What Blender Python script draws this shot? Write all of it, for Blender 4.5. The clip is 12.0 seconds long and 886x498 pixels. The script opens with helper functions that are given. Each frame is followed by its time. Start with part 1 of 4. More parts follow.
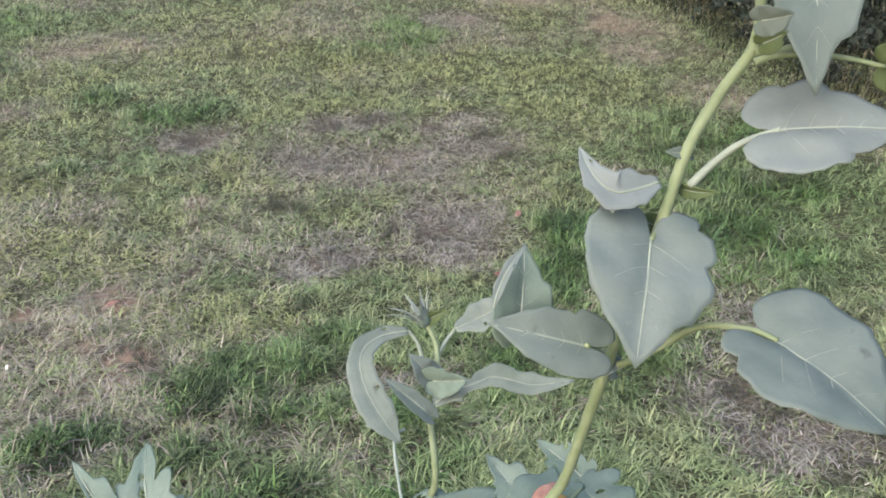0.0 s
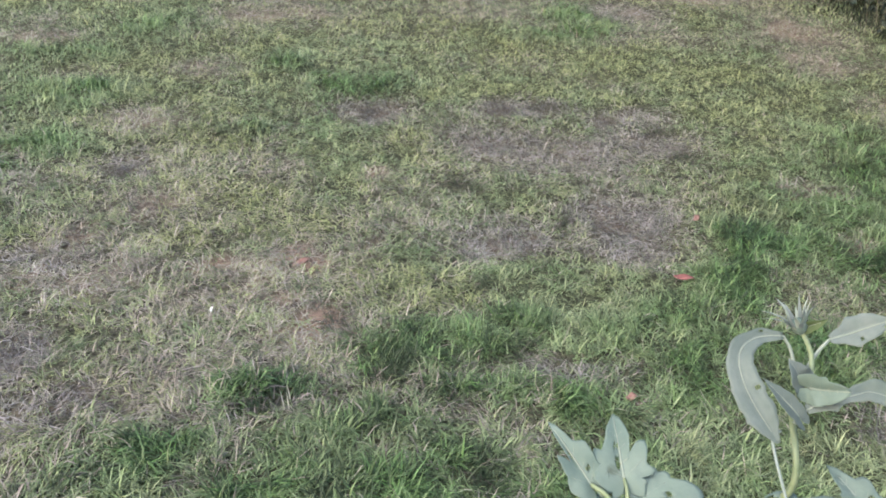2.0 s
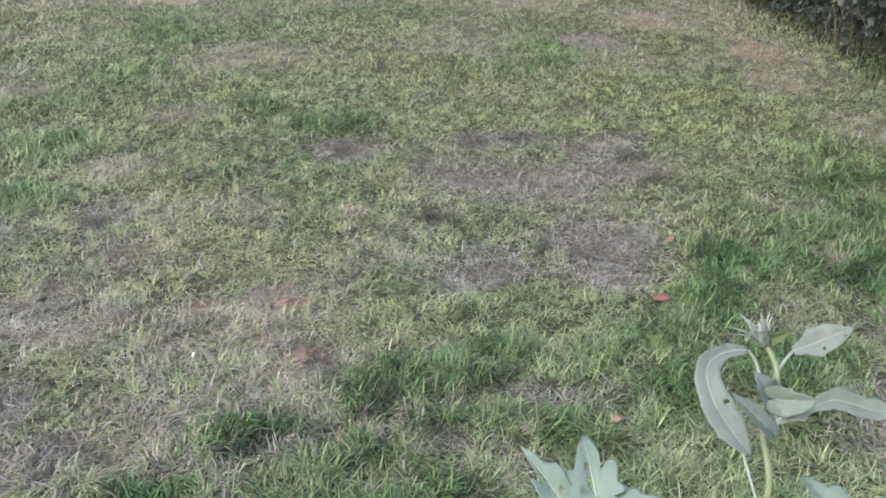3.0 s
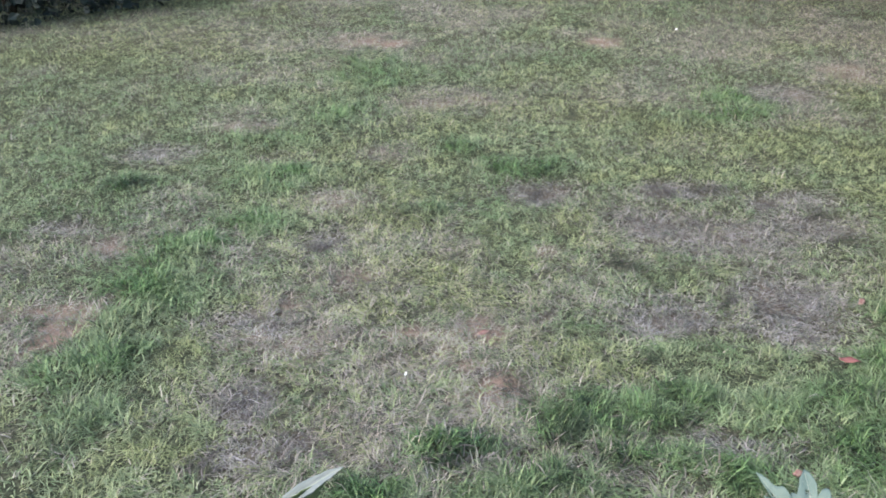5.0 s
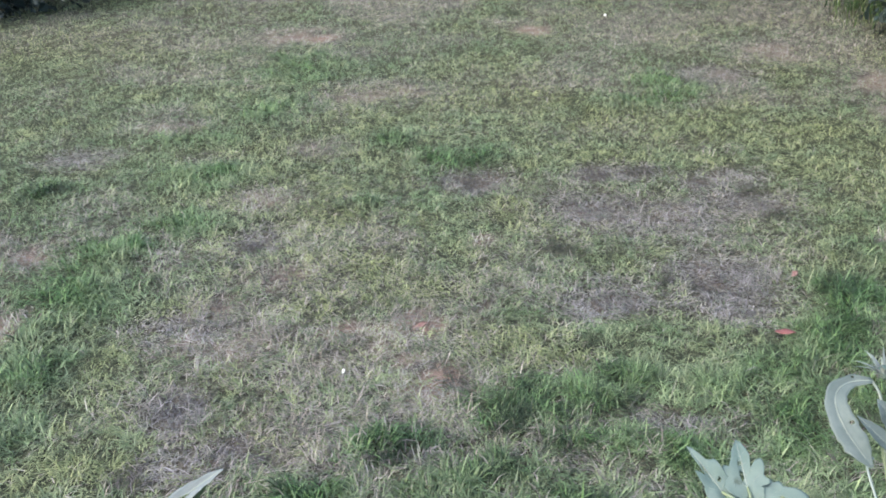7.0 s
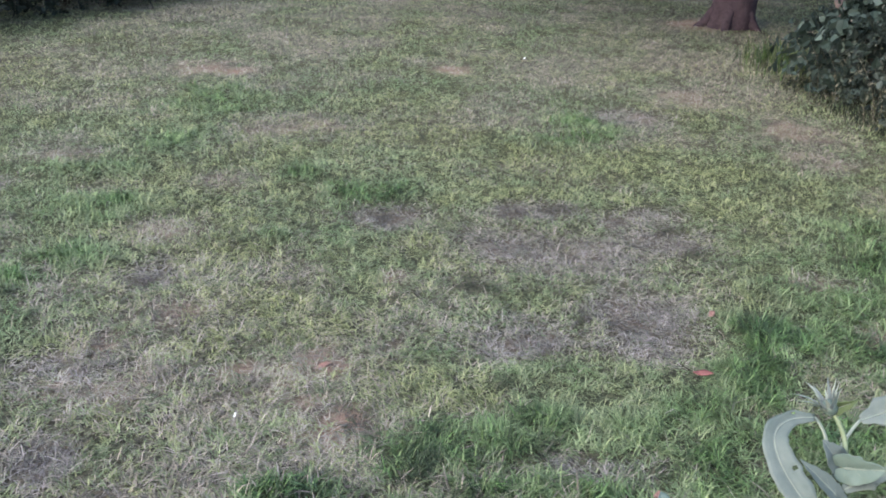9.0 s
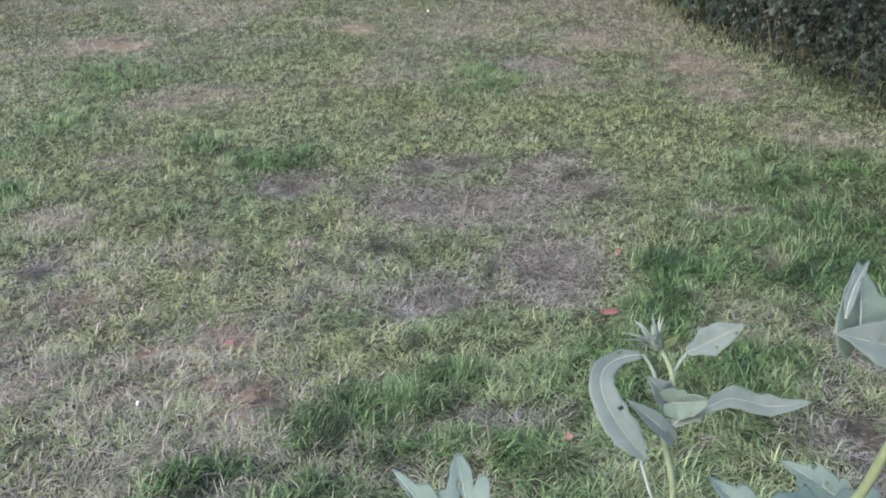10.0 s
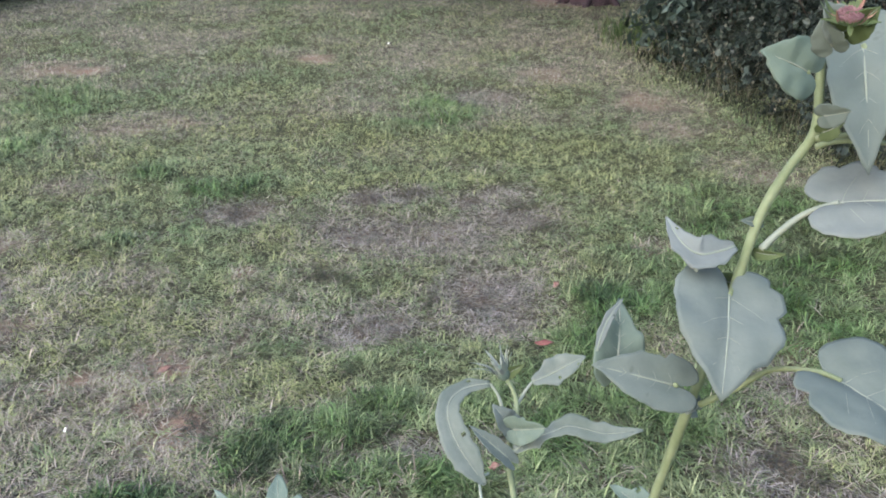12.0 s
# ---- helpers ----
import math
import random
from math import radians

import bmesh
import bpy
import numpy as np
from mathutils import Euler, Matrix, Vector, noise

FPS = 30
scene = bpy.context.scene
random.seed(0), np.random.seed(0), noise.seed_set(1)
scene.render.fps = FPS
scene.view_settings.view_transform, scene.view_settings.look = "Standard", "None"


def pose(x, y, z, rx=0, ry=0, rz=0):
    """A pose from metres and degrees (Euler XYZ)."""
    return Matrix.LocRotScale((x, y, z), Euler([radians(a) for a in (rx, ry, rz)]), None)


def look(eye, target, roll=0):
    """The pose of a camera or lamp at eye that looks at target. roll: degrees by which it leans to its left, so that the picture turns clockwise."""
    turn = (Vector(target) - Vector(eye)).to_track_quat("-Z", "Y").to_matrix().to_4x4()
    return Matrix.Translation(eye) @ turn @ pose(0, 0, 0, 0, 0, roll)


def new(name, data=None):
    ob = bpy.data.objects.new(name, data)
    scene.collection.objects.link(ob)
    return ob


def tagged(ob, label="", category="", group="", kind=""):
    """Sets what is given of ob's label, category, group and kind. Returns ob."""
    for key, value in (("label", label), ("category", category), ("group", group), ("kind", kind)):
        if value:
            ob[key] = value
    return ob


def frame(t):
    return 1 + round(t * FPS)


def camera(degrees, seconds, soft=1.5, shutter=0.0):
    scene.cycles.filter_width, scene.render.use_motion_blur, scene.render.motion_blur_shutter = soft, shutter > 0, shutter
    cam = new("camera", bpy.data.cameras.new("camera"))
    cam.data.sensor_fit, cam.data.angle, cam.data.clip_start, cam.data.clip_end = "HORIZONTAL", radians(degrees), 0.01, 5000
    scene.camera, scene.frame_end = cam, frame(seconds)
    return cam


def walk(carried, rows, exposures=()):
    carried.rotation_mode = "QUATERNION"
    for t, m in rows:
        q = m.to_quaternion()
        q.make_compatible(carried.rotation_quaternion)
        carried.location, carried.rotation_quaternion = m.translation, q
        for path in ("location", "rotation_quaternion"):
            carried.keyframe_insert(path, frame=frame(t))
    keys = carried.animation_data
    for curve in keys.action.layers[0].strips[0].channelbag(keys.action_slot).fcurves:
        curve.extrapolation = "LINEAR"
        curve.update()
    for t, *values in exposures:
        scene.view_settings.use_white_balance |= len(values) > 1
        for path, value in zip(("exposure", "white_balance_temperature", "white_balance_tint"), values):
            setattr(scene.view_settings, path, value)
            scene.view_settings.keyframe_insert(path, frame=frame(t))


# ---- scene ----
# camera and walk
cam = camera(56.0, 12.0, soft=1.8)
PATH = [
    (0, (0.324, 0.071, 1.513), (0.756, 1.741, 0.503), 1.0),
    (0.5, (0.241, 0.063, 1.520), (0.623, 1.778, 0.564), 0.2),
    (1, (0.179, 0.076, 1.554), (0.636, 1.717, 0.505), 2.9),
    (1.5, (0.138, 0.05, 1.529), (0.376, 1.688, 0.406), 1.9),
    (2, (0.065, 0.086, 1.525), (0.250, 1.778, 0.475), 3.4),
    (2.5, (0.081, 0.083, 1.536), (0.377, 1.732, 0.444), 2.1),
    (3, (0.075, 0.069, 1.536), (0.304, 1.797, 0.554), 1.1),
    (3.5, (0.033, 0.014, 1.604), (0.060, 1.758, 0.626), 0.5),
    (3.7, (-0.039, -0.040, 1.661), (-0.092, 1.689, 0.658), 1.0),
    (5.3, (-0.060, -0.148, 1.703), (-0.216, 1.638, 0.819), -0.9),
    (5.5, (-0.034, -0.14, 1.674), (-0.127, 1.658, 0.805), -0.7),
    (6, (-0.019, -0.115, 1.663), (-0.028, 1.683, 0.788), 0.1),
    (6.5, (-0.012, -0.106, 1.646), (-0.041, 1.664, 0.715), -1.7),
    (7, (-0.022, -0.097, 1.653), (-0.046, 1.674, 0.725), -1.8),
    (7.2, (-0.032, -0.093, 1.661), (-0.043, 1.680, 0.735), -1.8),
    (8.9, (-0.001, -0.004, 1.585), (0.043, 1.802, 0.728), 0.3),
    (9, (0.029, 0.041, 1.539), (0.193, 1.854, 0.708), 1.6),
    (9.5, (0.110, 0.027, 1.551), (0.430, 1.8, 0.684), -0.8),
    (10, (0.154, 0.064, 1.522), (0.463, 1.813, 0.603), -1.6),
    (10.5, (0.205, 0.022, 1.554), (0.518, 1.78, 0.652), -2.2),
    (11, (0.252, 0.015, 1.549), (0.537, 1.782, 0.658), -3.3),
    (11.5, (0.294, -0.005, 1.543), (0.600, 1.777, 0.687), -3.1),
    (12, (0.254, 0.006, 1.544), (0.642, 1.771, 0.687), 0.3),
]
walk(cam, [(t, look(eye, target, roll)) for t, eye, target, roll in PATH], exposures=[(0.0, 1.36, 6150, 12), (3.7, 1.44, 5850, 11), (7.2, 1.41, 5600, 12), (9.5, 1.30, 5680, 13), (12.0, 1.29, 5800, 12)])

# soft dusk light under a thin overcast sky
world = bpy.data.worlds.new("sky")
scene.world = world
world.use_nodes = True
wt = world.node_tree
sky = wt.nodes.new("ShaderNodeTexSky")
sky.sky_type = 'NISHITA'
sky.sun_disc = False
sky.sun_elevation = radians(26)
sky.sun_rotation = radians(237)
sky.air_density, sky.dust_density, sky.ozone_density = 1.2, 3.0, 1.2
wt.links.new(sky.outputs[0], wt.nodes["Background"].inputs[0])
wt.nodes["Background"].inputs[1].default_value = 0.15
sun = bpy.data.lights.new("sun", 'SUN')
sun.energy, sun.angle, sun.color = 1.5, radians(35), (1.0, 0.95, 0.88)
sun_ob = new("sun", sun)
sun_ob.matrix_world = look((-3.1, -2.0, 7.5), (0, 0, 0))


# ---- materials ----
def rgb(c):
    return (c[0], c[1], c[2], 1.0)


def material(name, base, rough=0.6, spec=0.3):
    m = bpy.data.materials.new(name)
    m.use_nodes = True
    b = m.node_tree.nodes["Principled BSDF"]
    b.inputs["Base Color"].default_value = rgb(base)
    b.inputs["Roughness"].default_value = rough
    b.inputs["Specular IOR Level"].default_value = spec
    return m, m.node_tree, b


def add(nt, kind, **values):
    n = nt.nodes.new(kind)
    for key, value in values.items():
        n.inputs[key].default_value = value
    return n


def noise_of(nt, scale, detail=4.0, rough=0.6, coord="Object"):
    tc = nt.nodes.new("ShaderNodeTexCoord")
    n = add(nt, "ShaderNodeTexNoise", Scale=scale, Detail=detail, Roughness=rough)
    nt.links.new(tc.outputs[coord], n.inputs["Vector"])
    return n


def ramp(nt, source, stops):
    r = nt.nodes.new("ShaderNodeValToRGB")
    while len(r.color_ramp.elements) < len(stops):
        r.color_ramp.elements.new(0.5)
    for e, (p, c) in zip(r.color_ramp.elements, stops):
        e.position, e.color = p, rgb(c)
    nt.links.new(source, r.inputs[0])
    return r


def mix(nt, factor, a, b, how='MIX'):
    m = nt.nodes.new("ShaderNodeMix")
    m.data_type, m.blend_type = 'RGBA', how
    for source, slot in ((factor, 0), (a, 6), (b, 7)):
        if isinstance(source, (int, float)):
            m.inputs[slot].default_value = source
        elif isinstance(source, tuple):
            m.inputs[slot].default_value = rgb(source)
        else:
            nt.links.new(source, m.inputs[slot])
    return m.outputs[2]


def bump(nt, b, height, strength, distance):
    n = add(nt, "ShaderNodeBump", Strength=strength, Distance=distance)
    nt.links.new(height, n.inputs["Height"])
    nt.links.new(n.outputs[0], b.inputs["Normal"])


def attribute(nt, name):
    a = nt.nodes.new("ShaderNodeAttribute")
    a.attribute_name = name
    return a.outputs["Fac"]


def soil_material():
    m, nt, b = material("lawn soil and thatch", (0.1, 0.09, 0.05), 0.95, 0.1)
    fine = noise_of(nt, 55.0, 6.0, 0.7)
    wide = noise_of(nt, 6.0, 5.0, 0.65)
    thatch = ramp(nt, fine.outputs[0], [(0.32, (0.028, 0.024, 0.020)), (0.5, (0.115, 0.10, 0.078)), (0.70, (0.25, 0.218, 0.17))])
    grass = ramp(nt, fine.outputs[0], [(0.32, (0.012, 0.014, 0.008)), (0.5, (0.050, 0.056, 0.030)), (0.70, (0.130, 0.138, 0.075))])
    earth = ramp(nt, wide.outputs[0], [(0.3, (0.25, 0.160, 0.118)), (0.7, (0.40, 0.270, 0.210))])
    c = mix(nt, attribute(nt, "dry"), grass.outputs[0], thatch.outputs[0])
    c = mix(nt, attribute(nt, "bare"), c, earth.outputs[0])
    nt.links.new(c, b.inputs["Base Color"])
    bump(nt, b, fine.outputs[0], 0.9, 0.02)
    return m


def blade_material():
    m, nt, b = material("grass blades", (0.1, 0.14, 0.05), 0.55, 0.25)
    tone = attribute(nt, "tone")
    hue = ramp(nt, attribute(nt, "hue"), [(0.0, (0.222, 0.246, 0.094)), (0.35, (0.180, 0.222, 0.106)), (0.72, (0.086, 0.163, 0.044)), (1.0, (0.056, 0.116, 0.046))])
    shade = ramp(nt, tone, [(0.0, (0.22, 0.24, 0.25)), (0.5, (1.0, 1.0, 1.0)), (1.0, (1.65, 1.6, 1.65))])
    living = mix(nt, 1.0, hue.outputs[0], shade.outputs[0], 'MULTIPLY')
    straw = ramp(nt, tone, [(0.0, (0.10, 0.082, 0.068)), (0.5, (0.285, 0.238, 0.196)), (1.0, (0.45, 0.385, 0.325))])
    thatch = ramp(nt, tone, [(0.0, (0.06, 0.052, 0.052)), (0.5, (0.22, 0.195, 0.188)), (1.0, (0.43, 0.39, 0.375))])
    withered = mix(nt, attribute(nt, "grey"), straw.outputs[0], thatch.outputs[0])
    c = mix(nt, attribute(nt, "dry"), living, withered)
    nt.links.new(c, b.inputs["Base Color"])
    t = nt.nodes.new("ShaderNodeBsdfTranslucent")
    nt.links.new(c, t.inputs[0])
    s = add(nt, "ShaderNodeMixShader", Fac=0.08)
    nt.links.new(b.outputs[0], s.inputs[1])
    nt.links.new(t.outputs[0], s.inputs[2])
    nt.links.new(s.outputs[0], nt.nodes["Material Output"].inputs[0])
    return m


def leaf_material(name, low, high, rough=0.62, thin=0.28, scale=30.0, spots=None):
    m, nt, b = material(name, low, rough, 0.25)
    wide = noise_of(nt, scale, 5.0, 0.6)
    c = ramp(nt, wide.outputs[0], [(0.3, low), (0.7, high)]).outputs[0]
    info = nt.nodes.new("ShaderNodeObjectInfo")
    tint = ramp(nt, info.outputs["Random"], [(0.0, (0.86, 0.88, 0.84)), (1.0, (1.0, 1.0, 1.0))])
    c = mix(nt, 1.0, c, tint.outputs[0], 'MULTIPLY')
    if spots:
        sp = noise_of(nt, 60.0, 3.0, 0.6)
        mask = ramp(nt, sp.outputs[0], [(0.66, (0, 0, 0)), (0.78, (0.8, 0.8, 0.8))])
        c = mix(nt, mask.outputs[0], c, spots)
    nt.links.new(c, b.inputs["Base Color"])
    grain = noise_of(nt, 260.0, 4.0, 0.6)
    bump(nt, b, grain.outputs[0], 0.35, 0.001)
    t = nt.nodes.new("ShaderNodeBsdfTranslucent")
    nt.links.new(c, t.inputs[0])
    s = add(nt, "ShaderNodeMixShader", Fac=thin)
    nt.links.new(b.outputs[0], s.inputs[1])
    nt.links.new(t.outputs[0], s.inputs[2])
    nt.links.new(s.outputs[0], nt.nodes["Material Output"].inputs[0])
    return m


def island_leaf_material(name, stops, thin=0.15):
    m, nt, b = material(name, stops[0][1], 0.6, 0.25)
    g = nt.nodes.new("ShaderNodeNewGeometry")
    c = ramp(nt, g.outputs["Random Per Island"], stops).outputs[0]
    nt.links.new(c, b.inputs["Base Color"])
    t = nt.nodes.new("ShaderNodeBsdfTranslucent")
    nt.links.new(c, t.inputs[0])
    s = add(nt, "ShaderNodeMixShader", Fac=thin)
    nt.links.new(b.outputs[0], s.inputs[1])
    nt.links.new(t.outputs[0], s.inputs[2])
    nt.links.new(s.outputs[0], nt.nodes["Material Output"].inputs[0])
    return m


def bark_material(name, low, high, scale=14.0):
    m, nt, b = material(name, low, 0.9, 0.1)
    n = noise_of(nt, scale, 7.0, 0.7)
    c = ramp(nt, n.outputs[0], [(0.3, low), (0.7, high)])
    nt.links.new(c.outputs[0], b.inputs["Base Color"])
    bump(nt, b, n.outputs[0], 0.8, 0.02)
    return m


SOIL = soil_material()
BLADE = blade_material()
PALE_LEAF = leaf_material("pale felted leaf", (0.130, 0.160, 0.147), (0.176, 0.208, 0.193), spots=(0.08, 0.095, 0.085))
# Pale felted underside; on slivers and rims the colour also holds their light.
WHITE_LEAF = leaf_material("white felted underside and lit edges", (0.160, 0.185, 0.182), (0.215, 0.242, 0.238), spots=(0.17, 0.19, 0.17))
MID_LEAF = leaf_material("chewed felted leaf", (0.135, 0.165, 0.148), (0.215, 0.245, 0.225), spots=(0.07, 0.085, 0.06))
GREEN_LEAF = leaf_material("fresh green leaf", (0.085, 0.12, 0.05), (0.13, 0.165, 0.08))
LOW_LEAF = leaf_material("grey green lower leaf", (0.130, 0.178, 0.148), (0.185, 0.235, 0.198), spots=(0.085, 0.10, 0.07))
VEIN = leaf_material("pale vein", (0.21, 0.24, 0.205), (0.28, 0.31, 0.265), thin=0.05)
STEM = leaf_material("hairy yellow green stem", (0.155, 0.19, 0.10), (0.225, 0.26, 0.16), thin=0.04, scale=60.0)
DEAD = leaf_material("withered leaf", (0.14, 0.05, 0.04), (0.34, 0.215, 0.18), thin=0.1, scale=70.0)
YELLOW = leaf_material("yellowed leaf", (0.27, 0.165, 0.045), (0.38, 0.28, 0.10), thin=0.1, scale=50.0)
DISC = leaf_material("flower disc florets", (0.10, 0.05, 0.06), (0.26, 0.15, 0.16), thin=0.0, scale=180.0)
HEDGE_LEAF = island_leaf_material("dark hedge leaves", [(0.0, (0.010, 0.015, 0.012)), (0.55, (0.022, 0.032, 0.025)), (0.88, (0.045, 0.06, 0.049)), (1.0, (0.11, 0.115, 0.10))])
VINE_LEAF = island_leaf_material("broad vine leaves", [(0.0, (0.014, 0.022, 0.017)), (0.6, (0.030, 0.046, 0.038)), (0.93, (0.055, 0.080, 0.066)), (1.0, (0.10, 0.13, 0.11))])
WEED = island_leaf_material("tall weeds", [(0.0, (0.025, 0.045, 0.015)), (0.6, (0.055, 0.09, 0.026)), (1.0, (0.11, 0.13, 0.055))])
# Grass colour with the shade at the hedge's foot put into it.
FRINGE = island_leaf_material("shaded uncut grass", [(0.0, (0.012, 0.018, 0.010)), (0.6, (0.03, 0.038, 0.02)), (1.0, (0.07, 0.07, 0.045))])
DRY_STALK = island_leaf_material("dry stalks", [(0.0, (0.04, 0.05, 0.03)), (0.5, (0.10, 0.10, 0.07)), (1.0, (0.20, 0.18, 0.13))])
TWIG = bark_material("dark twigs", (0.03, 0.025, 0.02), (0.08, 0.065, 0.05))
BARK = bark_material("purple brown bark", (0.03, 0.022, 0.028), (0.07, 0.052, 0.060))
STONE = bark_material("pale pinkish stone", (0.13, 0.10, 0.10), (0.27, 0.215, 0.21), 9.0)
RED = leaf_material("faded red plastic", (0.13, 0.045, 0.042), (0.20, 0.085, 0.078), thin=0.0, scale=40.0)
WHITE = leaf_material("white litter", (0.75, 0.75, 0.72), (0.85, 0.85, 0.83), thin=0.0)


# ---- helpers of the build ----
def part(name, bm, mat, parent=None, label="", smooth=True):
    me = bpy.data.meshes.new(name)
    bm.to_mesh(me)
    bm.free()
    me.materials.append(mat)
    if smooth:
        me.polygons.foreach_set("use_smooth", [True] * len(me.polygons))
    ob = new(name, me)
    ob.parent = parent
    if label:
        tagged(ob, label)
    return ob


def mesh_of(name, verts, faces, mat, parent=None, attributes=None, smooth=False):
    """verts: n x 3, faces: m x k, of one size."""
    me = bpy.data.meshes.new(name)
    verts, faces = np.asarray(verts, np.float32), np.asarray(faces, np.int32)
    k = faces.shape[1]
    me.vertices.add(len(verts))
    me.vertices.foreach_set("co", verts.ravel())
    me.loops.add(faces.size)
    me.loops.foreach_set("vertex_index", faces.ravel())
    me.polygons.add(len(faces))
    me.polygons.foreach_set("loop_start", np.arange(0, faces.size, k, dtype=np.int32))
    me.polygons.foreach_set("loop_total", np.full(len(faces), k, np.int32))
    me.polygons.foreach_set("use_smooth", np.full(len(faces), smooth))
    for key, values in (attributes or {}).items():
        a = me.attributes.new(key, 'FLOAT', 'POINT')
        a.data.foreach_set("value", np.asarray(values, np.float32))
    me.update(calc_edges=True)
    me.materials.append(mat)
    ob = new(name, me)
    ob.parent = parent
    return ob


def spline(points, steps=6):
    """Points along a smooth line through the given ones."""
    p = [Vector(q) for q in points]
    p = [2 * p[0] - p[1]] + p + [2 * p[-1] - p[-2]]
    out = []
    for a, b, c, d in zip(p, p[1:], p[2:], p[3:]):
        for i in range(steps):
            t = i / steps
            out.append(0.5 * ((2 * b) + (c - a) * t + (2 * a - 5 * b + 4 * c - d) * t * t + (3 * b - a - 3 * c + d) * t ** 3))
    return out + [p[-2]]


def tube(bm, points, r0, r1, sides=8, steps=6, rough=0.0):
    line = spline(points, steps)
    rings = []
    up = Vector((0.31, 0.77, 0.56))
    for i, q in enumerate(line):
        along = (line[min(i + 1, len(line) - 1)] - line[max(i - 1, 0)]).normalized()
        side = along.cross(up).normalized()
        over = side.cross(along)
        r = r0 + (r1 - r0) * i / (len(line) - 1)
        r *= 1 + rough * (noise.noise(q * 90))
        rings.append([bm.verts.new(q + side * (r * math.cos(2 * math.pi * k / sides)) + over * (r * math.sin(2 * math.pi * k / sides))) for k in range(sides)])
    for a, b in zip(rings, rings[1:]):
        for k in range(sides):
            bm.faces.new((a[k], a[(k + 1) % sides], b[(k + 1) % sides], b[k]))
    bm.faces.new(rings[0][::-1])
    bm.faces.new(rings[-1])
    return bm


# ---- the lawn: where it is worn, dry or lush ----
MATTED = [(0.7, 3.82, 0.04, 0.02), (0.92, 3.82, 0.04, 0.02), (1.39, 3.58, 0.05, 0.02), (1.46, 3.27, 0.02, 0.03), (1.21, 3.73, 0.03, 0.02), (-0.89, 3.11, 0.03, 0.03), (-2.04, 3.76, 0.04, 0.04), (0.42, 2.32, 0.02, 0.02), (-0.03, 2.12, 0.02, 0.02), (1.05, 2.22, 0.02, 0.02), (1.01, 2.69, 0.03, 0.02), (0.44, 3.04, 0.04, 0.02), (-0.92, 1.67, 0.02, 0.02), (-2.25, 4.06, 0.06, 0.02), (0.83, 2.77, 0.02, 0.02), (0.06, 3.79, 0.04, 0.02), (0.15, 1.86, 0.02, 0.02), (-0.17, 1.75, 0.02, 0.02), (0.36, 1.48, 0.04, 0.02), (0.48, 1.95, 0.03, 0.02), (-0.05, 2.17, 0.03, 0.02), (1.63, 1.55, 0.02, 0.03), (1.6, 1.66, 0.03, 0.02), (0.55, 7.63, 0.07, 0.06)]
THATCH = [(0.81, 3.81, 0.17, 0.06), (1.3, 3.73, 0.16, 0.07), (0.95, 3.32, 0.22, 0.16), (0.67, 3.45, 0.19, 0.1), (1.37, 3.45, 0.17, 0.12), (0.09, 3.79, 0.14, 0.09), (-0.88, 3.22, 0.07, 0.09), (1.03, 2.76, 0.16, 0.14), (1.01, 2.55, 0.12, 0.09), (-1.01, 2.47, 0.15, 0.06), (-0.85, 1.74, 0.08, 0.06), (-0.91, 1.97, 0.06, 0.08), (-2.15, 3.24, 0.11, 0.04), (0.57, 2.62, 0.14, 0.1), (-2.06, 4.24, 0.16, 0.09), (-0.67, 1.75, 0.06, 0.05), (-0.16, 1.76, 0.06, 0.03), (0.68, 1.91, 0.13, 0.03), (0.39, 1.34, 0.07, 0.03), (1.83, 1.95, 0.08, 0.07), (1.58, 1.86, 0.08, 0.06), (1.47, 1.53, 0.07, 0.05), (1.82, 5.51, 0.17, 0.17), (1.64, 1.4, 0.15, 0.07), (1.51, 1.66, 0.1, 0.05)]
STRAW = [(-0.81, 2.37, 0.23, 0.11), (-0.26, 2.39, 0.25, 0.06), (-0.32, 2.21, 0.19, 0.05), (-0.93, 3.64, 0.14, 0.1), (-1.83, 3.08, 0.1, 0.09), (-1.76, 2.53, 0.12, 0.08), (-0.46, 5.32, 0.28, 0.21), (-0.73, 4.28, 0.15, 0.1), (-0.72, 2.88, 0.13, 0.06), (-1.71, 4.7, 0.2, 0.1), (-0.07, 2.13, 0.09, 0.07), (-1.28, 7.05, 0.32, 0.25), (0.23, 1.34, 0.07, 0.03), (1.86, 2.58, 0.09, 0.07), (-0.83, 2.37, 0.08, 0.1), (2.87, 5.27, 0.22, 0.27), (2.68, 4.62, 0.15, 0.17), (1.97, 2.19, 0.07, 0.1), (1.89, 2.98, 0.09, 0.06), (2.81, 3.81, 0.17, 0.19), (2.45, 6.14, 0.19, 0.22)]
EARTH = [(-1.85, 3.1, 0.08, 0.05), (-1.75, 2.33, 0.06, 0.09), (-0.14, 2.47, 0.05, 0.04), (-0.94, 2.64, 0.07, 0.03), (0.72, 7.01, 0.11, 0.13), (-1.02, 6.94, 0.14, 0.13), (0.1, 3.12, 0.03, 0.03), (-0.93, 2.29, 0.1, 0.03), (-0.12, 2.19, 0.04, 0.03), (0.12, 2.55, 0.03, 0.02), (-0.12, 2.06, 0.04, 0.02), (-1.82, 2.52, 0.11, 0.03), (0.8, 1.72, 0.02, 0.02), (1.9, 2.6, 0.05, 0.05), (-0.39, 2.42, 0.04, 0.02), (3.69, 9.44, 0.32, 0.37)]
